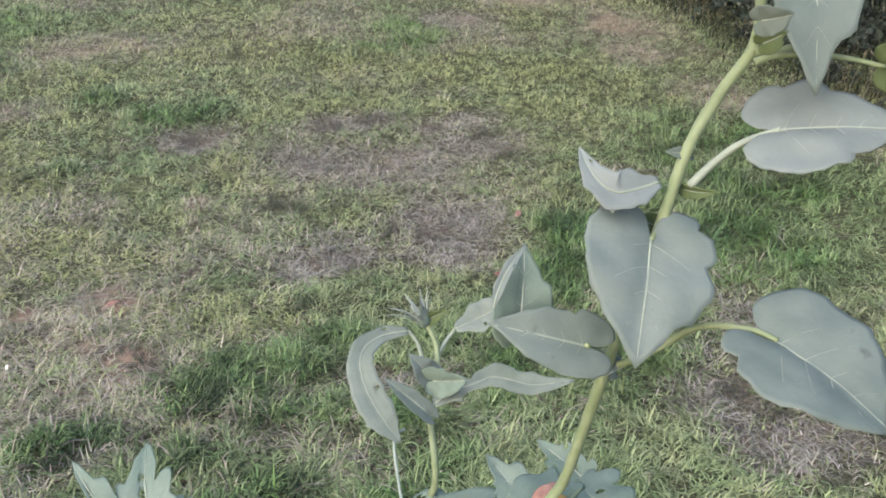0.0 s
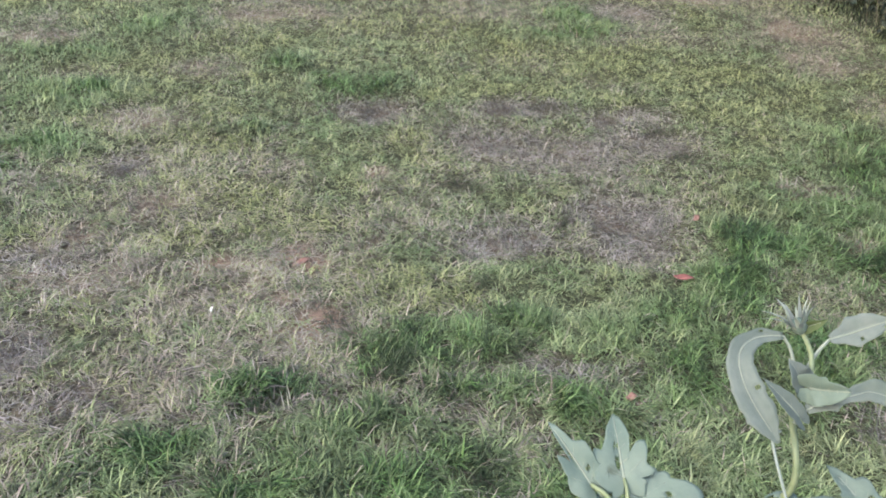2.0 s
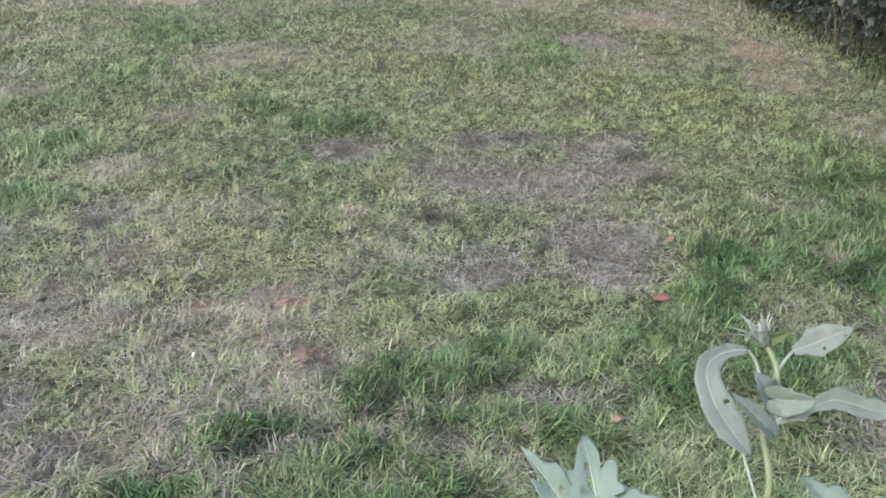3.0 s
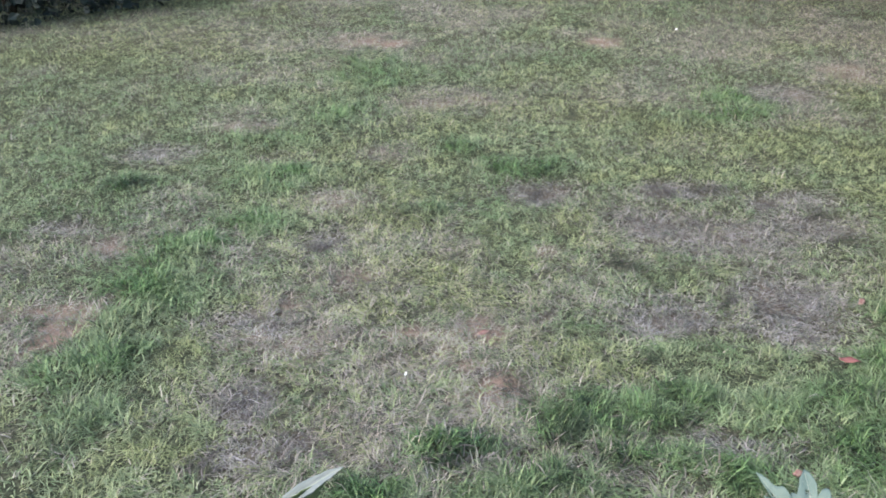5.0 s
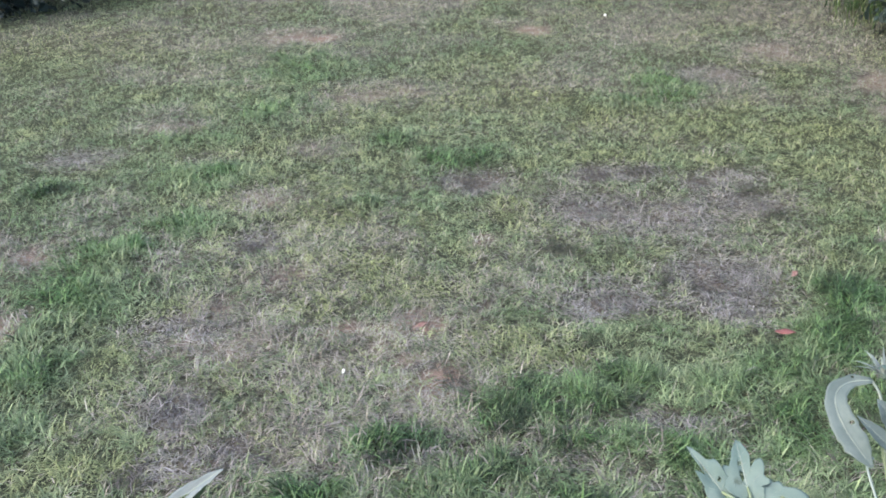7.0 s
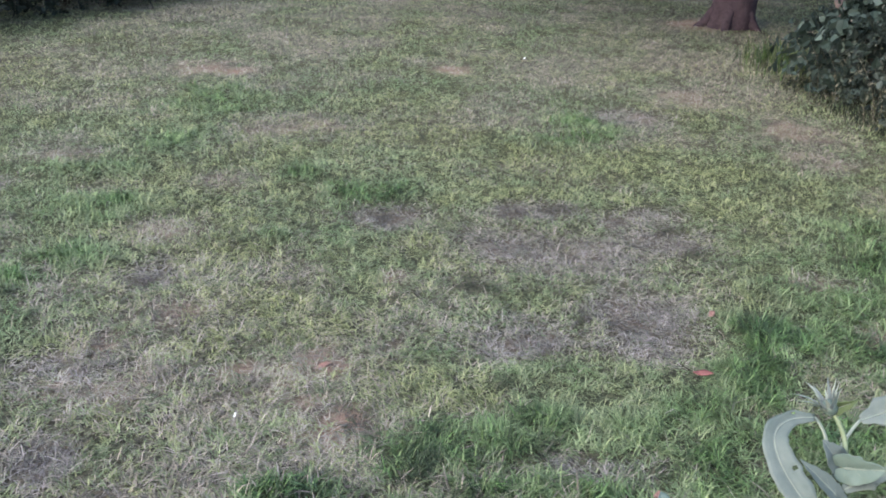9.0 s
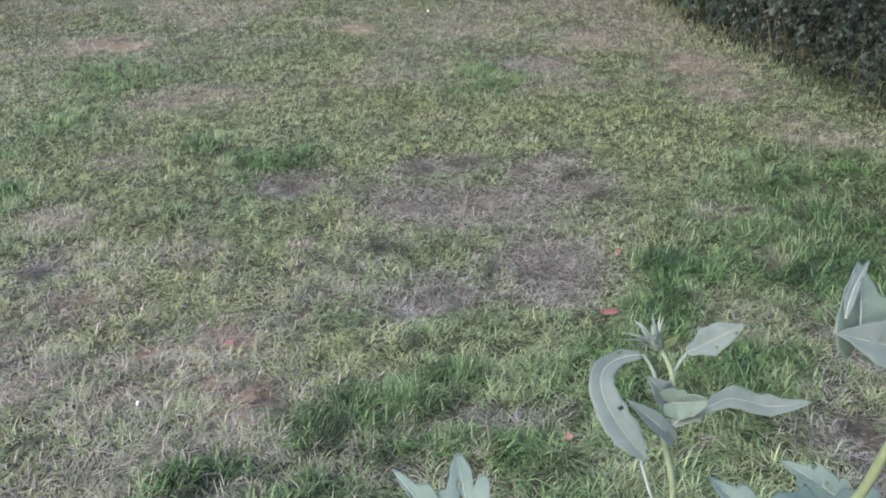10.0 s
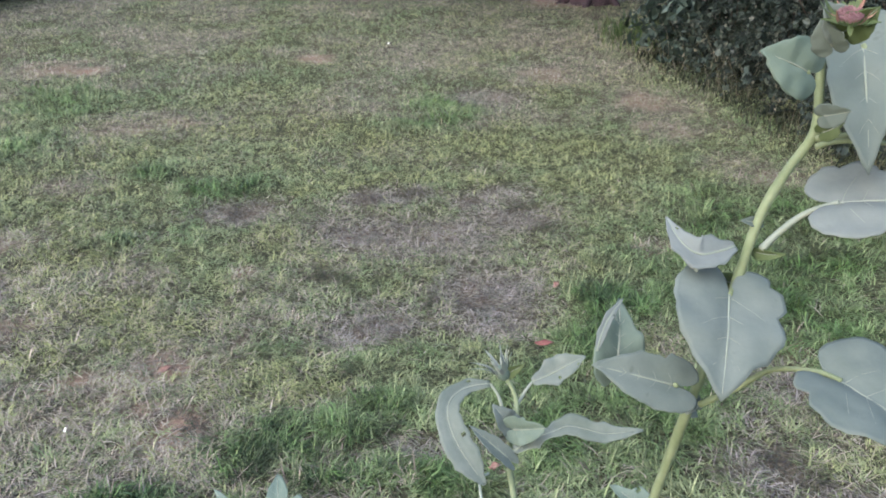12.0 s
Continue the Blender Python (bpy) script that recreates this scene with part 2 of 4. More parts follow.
LUSH = [(-1.51, 3.06, 0.14, 0.11), (-1.47, 2.76, 0.13, 0.11), (-1.5, 2.5, 0.12, 0.1), (-1.52, 2.27, 0.11, 0.08), (-1.55, 2.13, 0.11, 0.1), (-1.27, 3.36, 0.13, 0.1), (-1.29, 3.93, 0.19, 0.13), (-1.48, 4.5, 0.19, 0.12), (-1.13, 5.0, 0.21, 0.23), (-1.06, 5.97, 0.2, 0.38), (1.41, 5.24, 0.15, 0.25), (-1.42, 1.87, 0.09, 0.09), (0.24, 2.02, 0.11, 0.05), (0.76, 2.04, 0.11, 0.07), (0.98, 2.11, 0.09, 0.06), (0.35, 2.0, 0.11, 0.06), (0.53, 1.82, 0.11, 0.06), (0.05, 1.64, 0.12, 0.05), (-0.41, 1.61, 0.09, 0.05), (-0.18, 1.42, 0.1, 0.05), (0.82, 2.07, 0.11, 0.05), (1.38, 2.38, 0.08, 0.09), (0.65, 1.72, 0.1, 0.05), (-0.55, 1.46, 0.09, 0.06)]
VERGE = [(1.25, 1.88, 0.45, 0.16), (2.0, 2.4, 0.30, 0.42), (0.45, 1.42, 0.7, 0.16), (2.45, 3.0, 0.35, 0.5), (-0.3, 1.25, 0.6, 0.12), (1.24, 2.24, 0.09, 0.08), (1.67, 2.62, 0.08, 0.1), (2.29, 3.32, 0.08, 0.1), (1.43, 1.81, 0.07, 0.06), (1.23, 1.81, 0.07, 0.08), (1.0, 1.92, 0.1, 0.05), (1.65, 2.83, 0.1, 0.09), (1.26, 1.7, 0.1, 0.04), (2.32, 2.98, 0.08, 0.1), (0.33, 1.75, 0.1, 0.04)]
DEEP = [(-2.06, 3.75, 0.1, 0.09), (-0.35, 4.41, 0.1, 0.08), (0.04, 4.08, 0.17, 0.12), (-0.46, 3.5, 0.07, 0.05), (-1.2, 6.28, 0.13, 0.25), (1.12, 2.11, 0.06, 0.07), (1.26, 2.24, 0.06, 0.08), (1.42, 2.61, 0.07, 0.1), (1.13, 4.93, 0.17, 0.13), (0.18, 1.96, 0.12, 0.06), (0.12, 1.89, 0.08, 0.04), (-0.19, 1.8, 0.1, 0.06), (1.52, 2.57, 0.1, 0.1), (2.32, 2.98, 0.08, 0.1), (0.58, 2.12, 0.08, 0.04), (1.38, 2.44, 0.06, 0.07), (2.2, 3.2, 0.11, 0.09)]
# Yellow-green patches; the mid-lawn ones also put missing brightness into the colour.
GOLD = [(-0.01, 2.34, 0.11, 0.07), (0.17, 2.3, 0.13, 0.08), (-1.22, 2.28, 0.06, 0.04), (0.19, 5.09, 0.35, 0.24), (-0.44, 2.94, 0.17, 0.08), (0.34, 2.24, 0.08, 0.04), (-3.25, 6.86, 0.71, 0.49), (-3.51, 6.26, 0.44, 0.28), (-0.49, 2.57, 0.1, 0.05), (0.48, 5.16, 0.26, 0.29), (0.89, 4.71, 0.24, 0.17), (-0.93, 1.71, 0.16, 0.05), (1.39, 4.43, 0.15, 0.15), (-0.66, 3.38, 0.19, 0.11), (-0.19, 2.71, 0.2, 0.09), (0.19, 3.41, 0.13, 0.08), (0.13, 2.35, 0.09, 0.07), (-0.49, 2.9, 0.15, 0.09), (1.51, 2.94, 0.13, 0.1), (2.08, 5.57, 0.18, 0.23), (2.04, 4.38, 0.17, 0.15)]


def smooth_noise(x, y, scale, seed):
    """Value noise on a lattice, from 0 to 1."""
    rs = np.random.RandomState(seed)
    table = rs.rand(128, 128)
    u, v = x * scale, y * scale
    i, j = np.floor(u).astype(int), np.floor(v).astype(int)
    a, b = u - i, v - j
    a, b = a * a * (3 - 2 * a), b * b * (3 - 2 * b)
    g = lambda p, q: table[p % 128, q % 128]
    return (g(i, j) * (1 - a) + g(i + 1, j) * a) * (1 - b) + (g(i, j + 1) * (1 - a) + g(i + 1, j + 1) * a) * b


def cloud(x, y, scale, seed):
    return (smooth_noise(x, y, scale, seed) + 0.5 * smooth_noise(x, y, scale * 2.3, seed + 1) + 0.25 * smooth_noise(x, y, scale * 5.1, seed + 2)) / 1.75


def patch_field(patches, wx, wy):
    """How far a place lies inside the patches, 0 to 1."""
    out = np.zeros_like(wx)
    for cx, cy, rx, ry in patches:
        d = np.sqrt(((wx - cx) / (rx * 1.1 + 0.02)) ** 2 + ((wy - cy) / (ry * 1.1 + 0.02)) ** 2)
        out = np.maximum(out, np.clip((1.75 - d) / 1.3, 0, 1))
    return out


def lawn(x, y):
    """Dryness, bare earth, lushness, thatch, yellowing, deep green and matting of the lawn at a place."""
    wide = cloud(x, y, 0.45, 3)
    small = cloud(x, y, 2.2, 7)
    rag = np.clip(0.5 + 2.4 * (cloud(x, y, 7.0, 81) - 0.5), 0, 1)
    wx = x + 0.10 * (cloud(x, y, 5.0, 11) - 0.5) + 0.10 * (cloud(x, y, 9.0, 15) - 0.5)
    wy = y + 0.12 * (cloud(x, y, 5.0, 21) - 0.5) + 0.10 * (cloud(x, y, 9.0, 25) - 0.5)
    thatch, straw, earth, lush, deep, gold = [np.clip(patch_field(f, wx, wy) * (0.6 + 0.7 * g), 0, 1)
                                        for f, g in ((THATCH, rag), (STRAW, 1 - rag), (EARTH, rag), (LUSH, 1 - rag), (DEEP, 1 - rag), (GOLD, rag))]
    verge = np.clip(patch_field(VERGE, wx, wy) * (1.1 - 0.7 * rag), 0, 1)
    deep = np.maximum(deep, 0.6 * verge)
    fade = 1 - 0.25 * np.clip((y - 3.0) / 2.5, 0, 1)
    deep = deep * fade
    lush = np.maximum(np.maximum(lush, deep), verge) * fade
    thatch = thatch * (1 - 0.6 * lush)
    dry = np.clip(0.29 - 0.10 * np.clip((2.0 - y) / 0.5, 0, 1) + 0.07 * np.clip((y - 4) / 3, 0, 1) + 0.9 * (wide - 0.5) + 1.5 * (small - 0.5), 0.08, 0.80)
    dry = dry + (0.93 - dry) * np.maximum(np.maximum(thatch, straw), earth)
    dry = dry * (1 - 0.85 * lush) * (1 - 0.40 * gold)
    bare = np.clip(np.maximum(np.maximum(1.05 * earth, 0.66 * straw), 0.5 * thatch) * (0.35 + 0.6 * small + 0.9 * cloud(x, y, 11.0, 85)) - 0.42, 0, 1)
    return np.clip(dry, 0, 1), bare, lush, thatch, gold, deep, patch_field(MATTED, wx, wy)


def ground_height(x, y, fields=None):
    near = np.exp(-(x * x + (y - 4) ** 2) / 300)
    dry, bare, lush, thatch, gold, deep, matted = fields or lawn(x, y)
    return near * (0.03 * (cloud(x, y, 1.3, 31) - 0.5) + 0.015 * lush - 0.012 * thatch - 0.01 * bare)


def build_ground():
    fine_x, fine_y = np.arange(-9, 9.01, 0.09), np.arange(0.0, 16.01, 0.09)
    far = np.array([0.4, 1, 2, 4, 8, 16, 30, 60, 120, 240, 480])
    gx = np.concatenate([(-9 - far)[::-1], fine_x, 9 + far])
    gy = np.concatenate([(0 - far)[::-1], fine_y, 16 + far])
    x, y = [a.ravel() for a in np.meshgrid(gx, gy)]
    n, k = len(gx), len(gy)
    i, j = np.meshgrid(np.arange(n - 1), np.arange(k - 1))
    a = (j * n + i).ravel()
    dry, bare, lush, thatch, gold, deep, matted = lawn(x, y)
    ob = mesh_of("ground", np.stack([x, y, ground_height(x, y, (dry, bare, lush, thatch, gold, deep, matted))], 1), np.stack([a, a + 1, a + n + 1, a + n], 1), SOIL,
                 attributes={"dry": dry, "bare": bare}, smooth=True)
    return tagged(ob, "mown patchy lawn with dry thatch and bare earth", "lawn", kind="structure")


def build_grass(count, seed, name, label, keep, length, width, lean0=1.08, lift=0.008, dead=0.0, wedge=(-42, 52), reach=(0.45, 16), fall=2.9):
    """Bent, tapered blades, densest near the path, in small tufts that differ in height, hue and lie."""
    rs = np.random.RandomState(seed)
    r = np.linspace(*reach, 4000)
    cdf = np.cumsum(r / (1 + (r / fall) ** 2))
    rad = np.interp(rs.rand(count), cdf / cdf[-1], r)
    ang = np.radians(wedge[0] + (wedge[1] - wedge[0]) * rs.rand(count) + 9 * rs.randn(count) * np.abs(rs.randn(count)))
    x, y = 0.1 + rad * np.sin(ang), -0.05 + rad * np.cos(ang)
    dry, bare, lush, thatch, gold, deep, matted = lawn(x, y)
    tuft = np.clip(0.5 + 1.5 * (cloud(x, y, 20.0, 61) - 0.5), 0, 1)
    ok = keep(rs.rand(count), dry, bare, lush, thatch) & (rs.rand(count) < 0.12 + 1.6 * tuft)
    x, y, rad, dry, bare, lush, thatch, gold, deep, matted, tuft = [v[ok] for v in (x, y, rad, dry, bare, lush, thatch, gold, deep, matted, tuft)]
    n = len(x)
    z = ground_height(x, y, (dry, bare, lush, thatch, gold, deep, matted)) - 0.003 + lift * rs.rand(n)
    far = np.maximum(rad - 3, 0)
    size = length * (0.45 + 0.9 * rs.rand(n)) * (0.55 + 0.8 * tuft + 0.3 * lush - 0.2 * thatch) * (1 + 0.02 * far)
    turn = 2 * np.pi * (cloud(x, y, 9.0, 41) * 2.5 + 0.6 * rs.rand(n))
    slope = np.clip(lean0 - 0.15 * lush + 0.15 * thatch + 0.30 * rs.randn(n), 0.05, 1.5)
    curl = 0.1 + 1.0 * rs.rand(n)
    w = width * (0.55 + 0.8 * rs.rand(n)) * (1 + 0.06 * far) * (1 + 0.35 * lush)
    dx, dy = np.cos(turn), np.sin(turn)
    px, py = -dy, dx
    a0, a1 = slope, np.minimum(slope + curl, 1.85)
    mx, mz = size * 0.5 * np.sin(a0), size * 0.5 * np.cos(a0)
    tx, tz = mx + size * 0.5 * np.sin(a1), mz + size * 0.5 * np.cos(a1)
    v = np.empty((n, 5, 3))
    for s, k in ((-1, 0), (1, 1)):
        v[:, k] = np.stack([x + s * px * w * 0.5, y + s * py * w * 0.5, z], 1)
        v[:, k + 2] = np.stack([x + dx * mx + s * px * w * 0.42, y + dy * mx + s * py * w * 0.42, z + mz], 1)
    v[:, 4] = np.stack([x + dx * tx, y + dy * tx, z + tz], 1)
    base = np.arange(n)[:, None] * 5
    f = np.concatenate([base + [0, 1, 3], base + [0, 3, 2], base + [2, 3, 4]])
    straw = np.clip(dry * 0.76 - 0.06 - 0.25 * lush + 0.5 * (cloud(x, y, 9.0, 71) - 0.5) + dead, 0, 1)
    own_dry = np.clip((rs.rand(n) < straw).astype(float) * (0.55 + 0.45 * rs.rand(n)) + 0.2 * rs.rand(n), 0, 1)
    # The far term puts extra light into the colour of distant blades.
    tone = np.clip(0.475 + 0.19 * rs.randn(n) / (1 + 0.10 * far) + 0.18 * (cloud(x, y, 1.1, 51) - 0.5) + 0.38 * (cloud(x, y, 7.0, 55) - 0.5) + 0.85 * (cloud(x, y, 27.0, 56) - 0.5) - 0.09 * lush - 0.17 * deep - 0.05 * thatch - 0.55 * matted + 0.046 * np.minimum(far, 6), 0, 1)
    hue = np.clip(0.30 + 0.60 * (cloud(x, y, 1.7, 57) - 0.5) + 0.55 * (cloud(x, y, 8.0, 58) - 0.5) + 0.5 * (cloud(x, y, 21.0, 60) - 0.5) + 0.07 * rs.randn(n), 0.08, 0.6)
    hue = hue + (0.62 + 0.16 * deep + 0.8 * (cloud(x, y, 5.0, 59) - 0.5) - hue) * lush
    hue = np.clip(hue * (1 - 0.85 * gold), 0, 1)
    grey = np.clip(0.20 + 0.75 * thatch + 0.20 * rs.randn(n), 0, 1)
    rep = lambda q: np.repeat(q, 5)
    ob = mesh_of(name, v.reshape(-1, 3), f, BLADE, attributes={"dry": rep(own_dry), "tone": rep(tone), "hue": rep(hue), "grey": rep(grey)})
    return tagged(ob, label, "grass", kind="stuff")


build_ground()
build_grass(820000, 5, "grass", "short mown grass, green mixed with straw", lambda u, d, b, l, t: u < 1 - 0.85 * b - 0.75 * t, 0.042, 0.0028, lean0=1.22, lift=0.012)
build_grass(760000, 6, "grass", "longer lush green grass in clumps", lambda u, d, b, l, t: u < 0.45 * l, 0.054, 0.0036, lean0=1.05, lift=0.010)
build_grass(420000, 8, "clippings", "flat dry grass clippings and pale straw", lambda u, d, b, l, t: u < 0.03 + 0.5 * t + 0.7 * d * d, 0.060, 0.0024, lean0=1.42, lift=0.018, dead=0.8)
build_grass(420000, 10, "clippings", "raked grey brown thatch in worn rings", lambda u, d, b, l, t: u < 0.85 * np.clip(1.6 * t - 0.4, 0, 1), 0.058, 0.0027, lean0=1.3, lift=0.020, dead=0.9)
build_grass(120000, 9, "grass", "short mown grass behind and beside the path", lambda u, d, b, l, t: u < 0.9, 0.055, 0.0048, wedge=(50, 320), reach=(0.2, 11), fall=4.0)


# ---- hedges, weeds and the tree ----
def leaf_cloud(rs, centres, normals_out, size, spread, aspect=0.55):
    """Pointed six-sided leaves, slightly folded, at the given places."""
    n = len(centres)
    d = normals_out + spread * rs.randn(n, 3)
    d /= np.linalg.norm(d, axis=1)[:, None]
    a = np.cross(d, rs.randn(n, 3))
    a /= np.linalg.norm(a, axis=1)[:, None]
    b = np.cross(d, a)
    s = (size * (0.5 + rs.rand(n)))[:, None]
    shape = ((0, -0.5, 0), (aspect * 0.62, -0.3, 0.10), (aspect * 0.72, 0.12, 0.13), (0, 0.62, -0.16), (-aspect * 0.72, 0.12, 0.13), (-aspect * 0.62, -0.3, 0.10))
    v = np.stack([centres + s * (a * q[0] + b * q[1] + d * q[2]) for q in shape], 1)
    base = np.arange(n)[:, None] * 6
    f = np.concatenate([base + [0, 1, 2], base + [0, 2, 3], base + [0, 3, 4], base + [0, 4, 5]])
    return v.reshape(-1, 3), f


def bush(x, y, radius, height, leaves, size, seed, label, mat=None, name="hedge_bush", category="bush", group="", low=0.0):
    """Stems from one root and a ragged crown of leaves down to the ground."""
    rs = np.random.RandomState(seed)
    root = new(name)
    root.location = (x, y, 0)
    tagged(root, label, category, group)
    for k in range(9):
        bm = bmesh.new()
        t = 2 * math.pi * (k + rs.rand()) / 9
        reach = radius * (0.35 + 0.5 * rs.rand())
        top = height * (0.55 + 0.4 * rs.rand())
        tube(bm, [(0.04 * math.cos(t), 0.04 * math.sin(t), -0.02), (0.35 * reach * math.cos(t), 0.35 * reach * math.sin(t), 0.45 * top),
                  (reach * math.cos(t + 0.3), reach * math.sin(t + 0.3), top)], 0.012, 0.003, 5, 4)
        part("stem", bm, TWIG, root)
    n = leaves // 12
    t = 2 * np.pi * rs.rand(n)
    h = low + (1 - low) * rs.rand(n)
    lump = 0.62 + 0.72 * cloud(np.cos(t) * 2.2 + seed, np.sin(t) * 2.2 + h * 3.5, 1.5, seed)
    edge = radius * lump * np.sqrt(np.clip(1 - (np.maximum(h - 0.35, 0) / 0.72) ** 2, 0.04, 1)) * (0.75 + 0.25 * np.minimum(h / 0.15, 1))
    depth = 1 - 0.5 * rs.rand(n) ** 2.2 + 0.16 * (rs.rand(n) < 0.10)
    c = np.stack([np.cos(t) * edge * depth, np.sin(t) * edge * depth, 0.01 + h * height * (0.9 + 0.2 * rs.rand(n))], 1)
    out = np.stack([np.cos(t), np.sin(t), 0.5 + 0 * t], 1)
    shoot = out * 0.5 + rs.randn(n, 3) * 0.6
    along = rs.rand(n, 12, 1) * 2 - 0.6
    c = (c[:, None] + shoot[:, None] * along * size * 1.5 + rs.randn(n, 12, 3) * size * 0.55).reshape(-1, 3)
    c[:, 2] = np.maximum(c[:, 2], 0.01)
    out = np.repeat(out, 12, 0)
    v, f = leaf_cloud(rs, c, out, size * (0.55 + 0.9 * rs.rand(len(c)) ** 2), 0.75)
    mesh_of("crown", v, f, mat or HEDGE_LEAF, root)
    return root


def weeds(x0, y0, x1, y1, count, seed, height, label, spread=0.35, mat=None):
    """Tall uncut stalks along a line."""
    rs = np.random.RandomState(seed)
    u = rs.rand(count)
    x, y = x0 + (x1 - x0) * u + spread * rs.randn(count), y0 + (y1 - y0) * u + spread * rs.randn(count)
    size = height * (0.4 + 0.8 * rs.rand(count))
    turn, lean = 2 * np.pi * rs.rand(count), 0.35 * np.abs(rs.randn(count))
    w = 0.004 * (0.6 + rs.rand(count))
    dx, dy = np.cos(turn), np.sin(turn)
    v = np.empty((count, 5, 3))
    for s, k in ((-1, 0), (1, 1)):
        v[:, k] = np.stack([x - s * dy * w, y + s * dx * w, 0 * x - 0.005], 1)
        v[:, k + 2] = np.stack([x + dx * size * 0.5 * np.sin(lean) - s * dy * w, y + dy * size * 0.5 * np.sin(lean) + s * dx * w, size * 0.55], 1)
    v[:, 4] = np.stack([x + dx * size * np.sin(lean + 0.35), y + dy * size * np.sin(lean + 0.35), size * 0.95], 1)
    base = np.arange(count)[:, None] * 5
    f = np.concatenate([base + [0, 1, 3], base + [0, 3, 2], base + [2, 3, 4]])
    return tagged(mesh_of("weeds", v.reshape(-1, 3), f, mat or WEED), label, "weeds", kind="stuff")


def stalks(x0, y0, x1, y1, count, seed, height, label):
    """Loose dry stalks with a few narrow leaves, leaning out of a hedge."""
    rs = random.Random(seed)
    bm = bmesh.new()
    for k in range(count):
        u = (k + rs.random()) / count
        q = Vector((x0 + (x1 - x0) * u + rs.gauss(0, 0.12), y0 + (y1 - y0) * u + rs.gauss(0, 0.12), -0.01))
        t, h = rs.uniform(0, 6.28), height * rs.uniform(0.4, 1.2)
        d = Vector((math.cos(t), math.sin(t), 0)) * h * rs.uniform(0.15, 0.6)
        line = [q, q + d * 0.3 + Vector((0, 0, 0.55 * h)), q + d + Vector((0, 0, h))]
        tube(bm, line, 0.0016, 0.0008, 4, 3)
        for i in range(4):
            a = line[1].lerp(line[2], rs.random())
            w = Vector((rs.gauss(0, 1), rs.gauss(0, 1), rs.gauss(0, 0.6))).normalized() * rs.uniform(0.03, 0.08)
            e = w.cross(Vector((0, 0, 1))).normalized() * 0.006
            bm.faces.new([bm.verts.new(v) for v in (a, a + w * 0.5 + e, a + w, a + w * 0.5 - e)])
    return tagged(part("stalks", bm, DRY_STALK, smooth=False), label, "weeds", kind="stuff")


RIGHT = "dark leafy overgrown bush at the lawn's edge"
# Back row's height is added, out of view, to block skylight from the lawn.
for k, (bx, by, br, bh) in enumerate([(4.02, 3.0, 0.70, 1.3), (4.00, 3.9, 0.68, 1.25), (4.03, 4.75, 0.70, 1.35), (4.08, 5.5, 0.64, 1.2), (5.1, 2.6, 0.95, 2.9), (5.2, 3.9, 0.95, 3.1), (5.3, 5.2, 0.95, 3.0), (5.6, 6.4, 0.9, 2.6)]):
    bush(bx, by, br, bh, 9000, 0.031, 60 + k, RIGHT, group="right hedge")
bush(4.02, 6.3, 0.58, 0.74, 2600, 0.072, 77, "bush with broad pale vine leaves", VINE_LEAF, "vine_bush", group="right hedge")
for k, (bx, by) in enumerate([(5.6, 7.9), (6.4, 8.8), (7.2, 11.0), (7.6, 9.6)]):
    bush(bx, by, 0.75, 0.9 + 0.25 * k, 4000, 0.045, 150 + k, "dark scrubby undergrowth beside the hedge", name="scrub", group="right hedge")
weeds(3.66, 7.0, 3.9, 7.6, 420, 81, 0.20, "bright green tall weeds beside the hedge", 0.2)
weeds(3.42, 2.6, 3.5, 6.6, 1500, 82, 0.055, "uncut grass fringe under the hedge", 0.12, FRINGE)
stalks(3.5, 2.7, 3.6, 6.7, 170, 84, 0.42, "loose dry stalks leaning out of the hedge")
LEFT = "dark shaded bush in the far hedge"
FRONT = [(-9.5, 4.6), (-6.3, 6.2), (-4.25, 7.5), (-3.3, 9.1), (-2.25, 10.4), (-1.6, 12.8)]
for k in range(14):
    u = k / 13 * (len(FRONT) - 1)
    p = spline([(x, y, 0) for x, y in FRONT], 40)[min(int(u * 40), 200)]
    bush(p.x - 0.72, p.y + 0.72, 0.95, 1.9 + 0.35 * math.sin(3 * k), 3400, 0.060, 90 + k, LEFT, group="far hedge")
stalks(-5.4, 6.9, -2.4, 10.8, 140, 85, 0.5, "loose dry stalks before the far hedge")
for k in range(9):
    bush(-0.5 + 1.8 * k, 15.0 + 0.6 * math.sin(4 * k), 1.4, 2.4, 2600, 0.09, 120 + k, "dark shrub behind the tree", group="back shrubs")


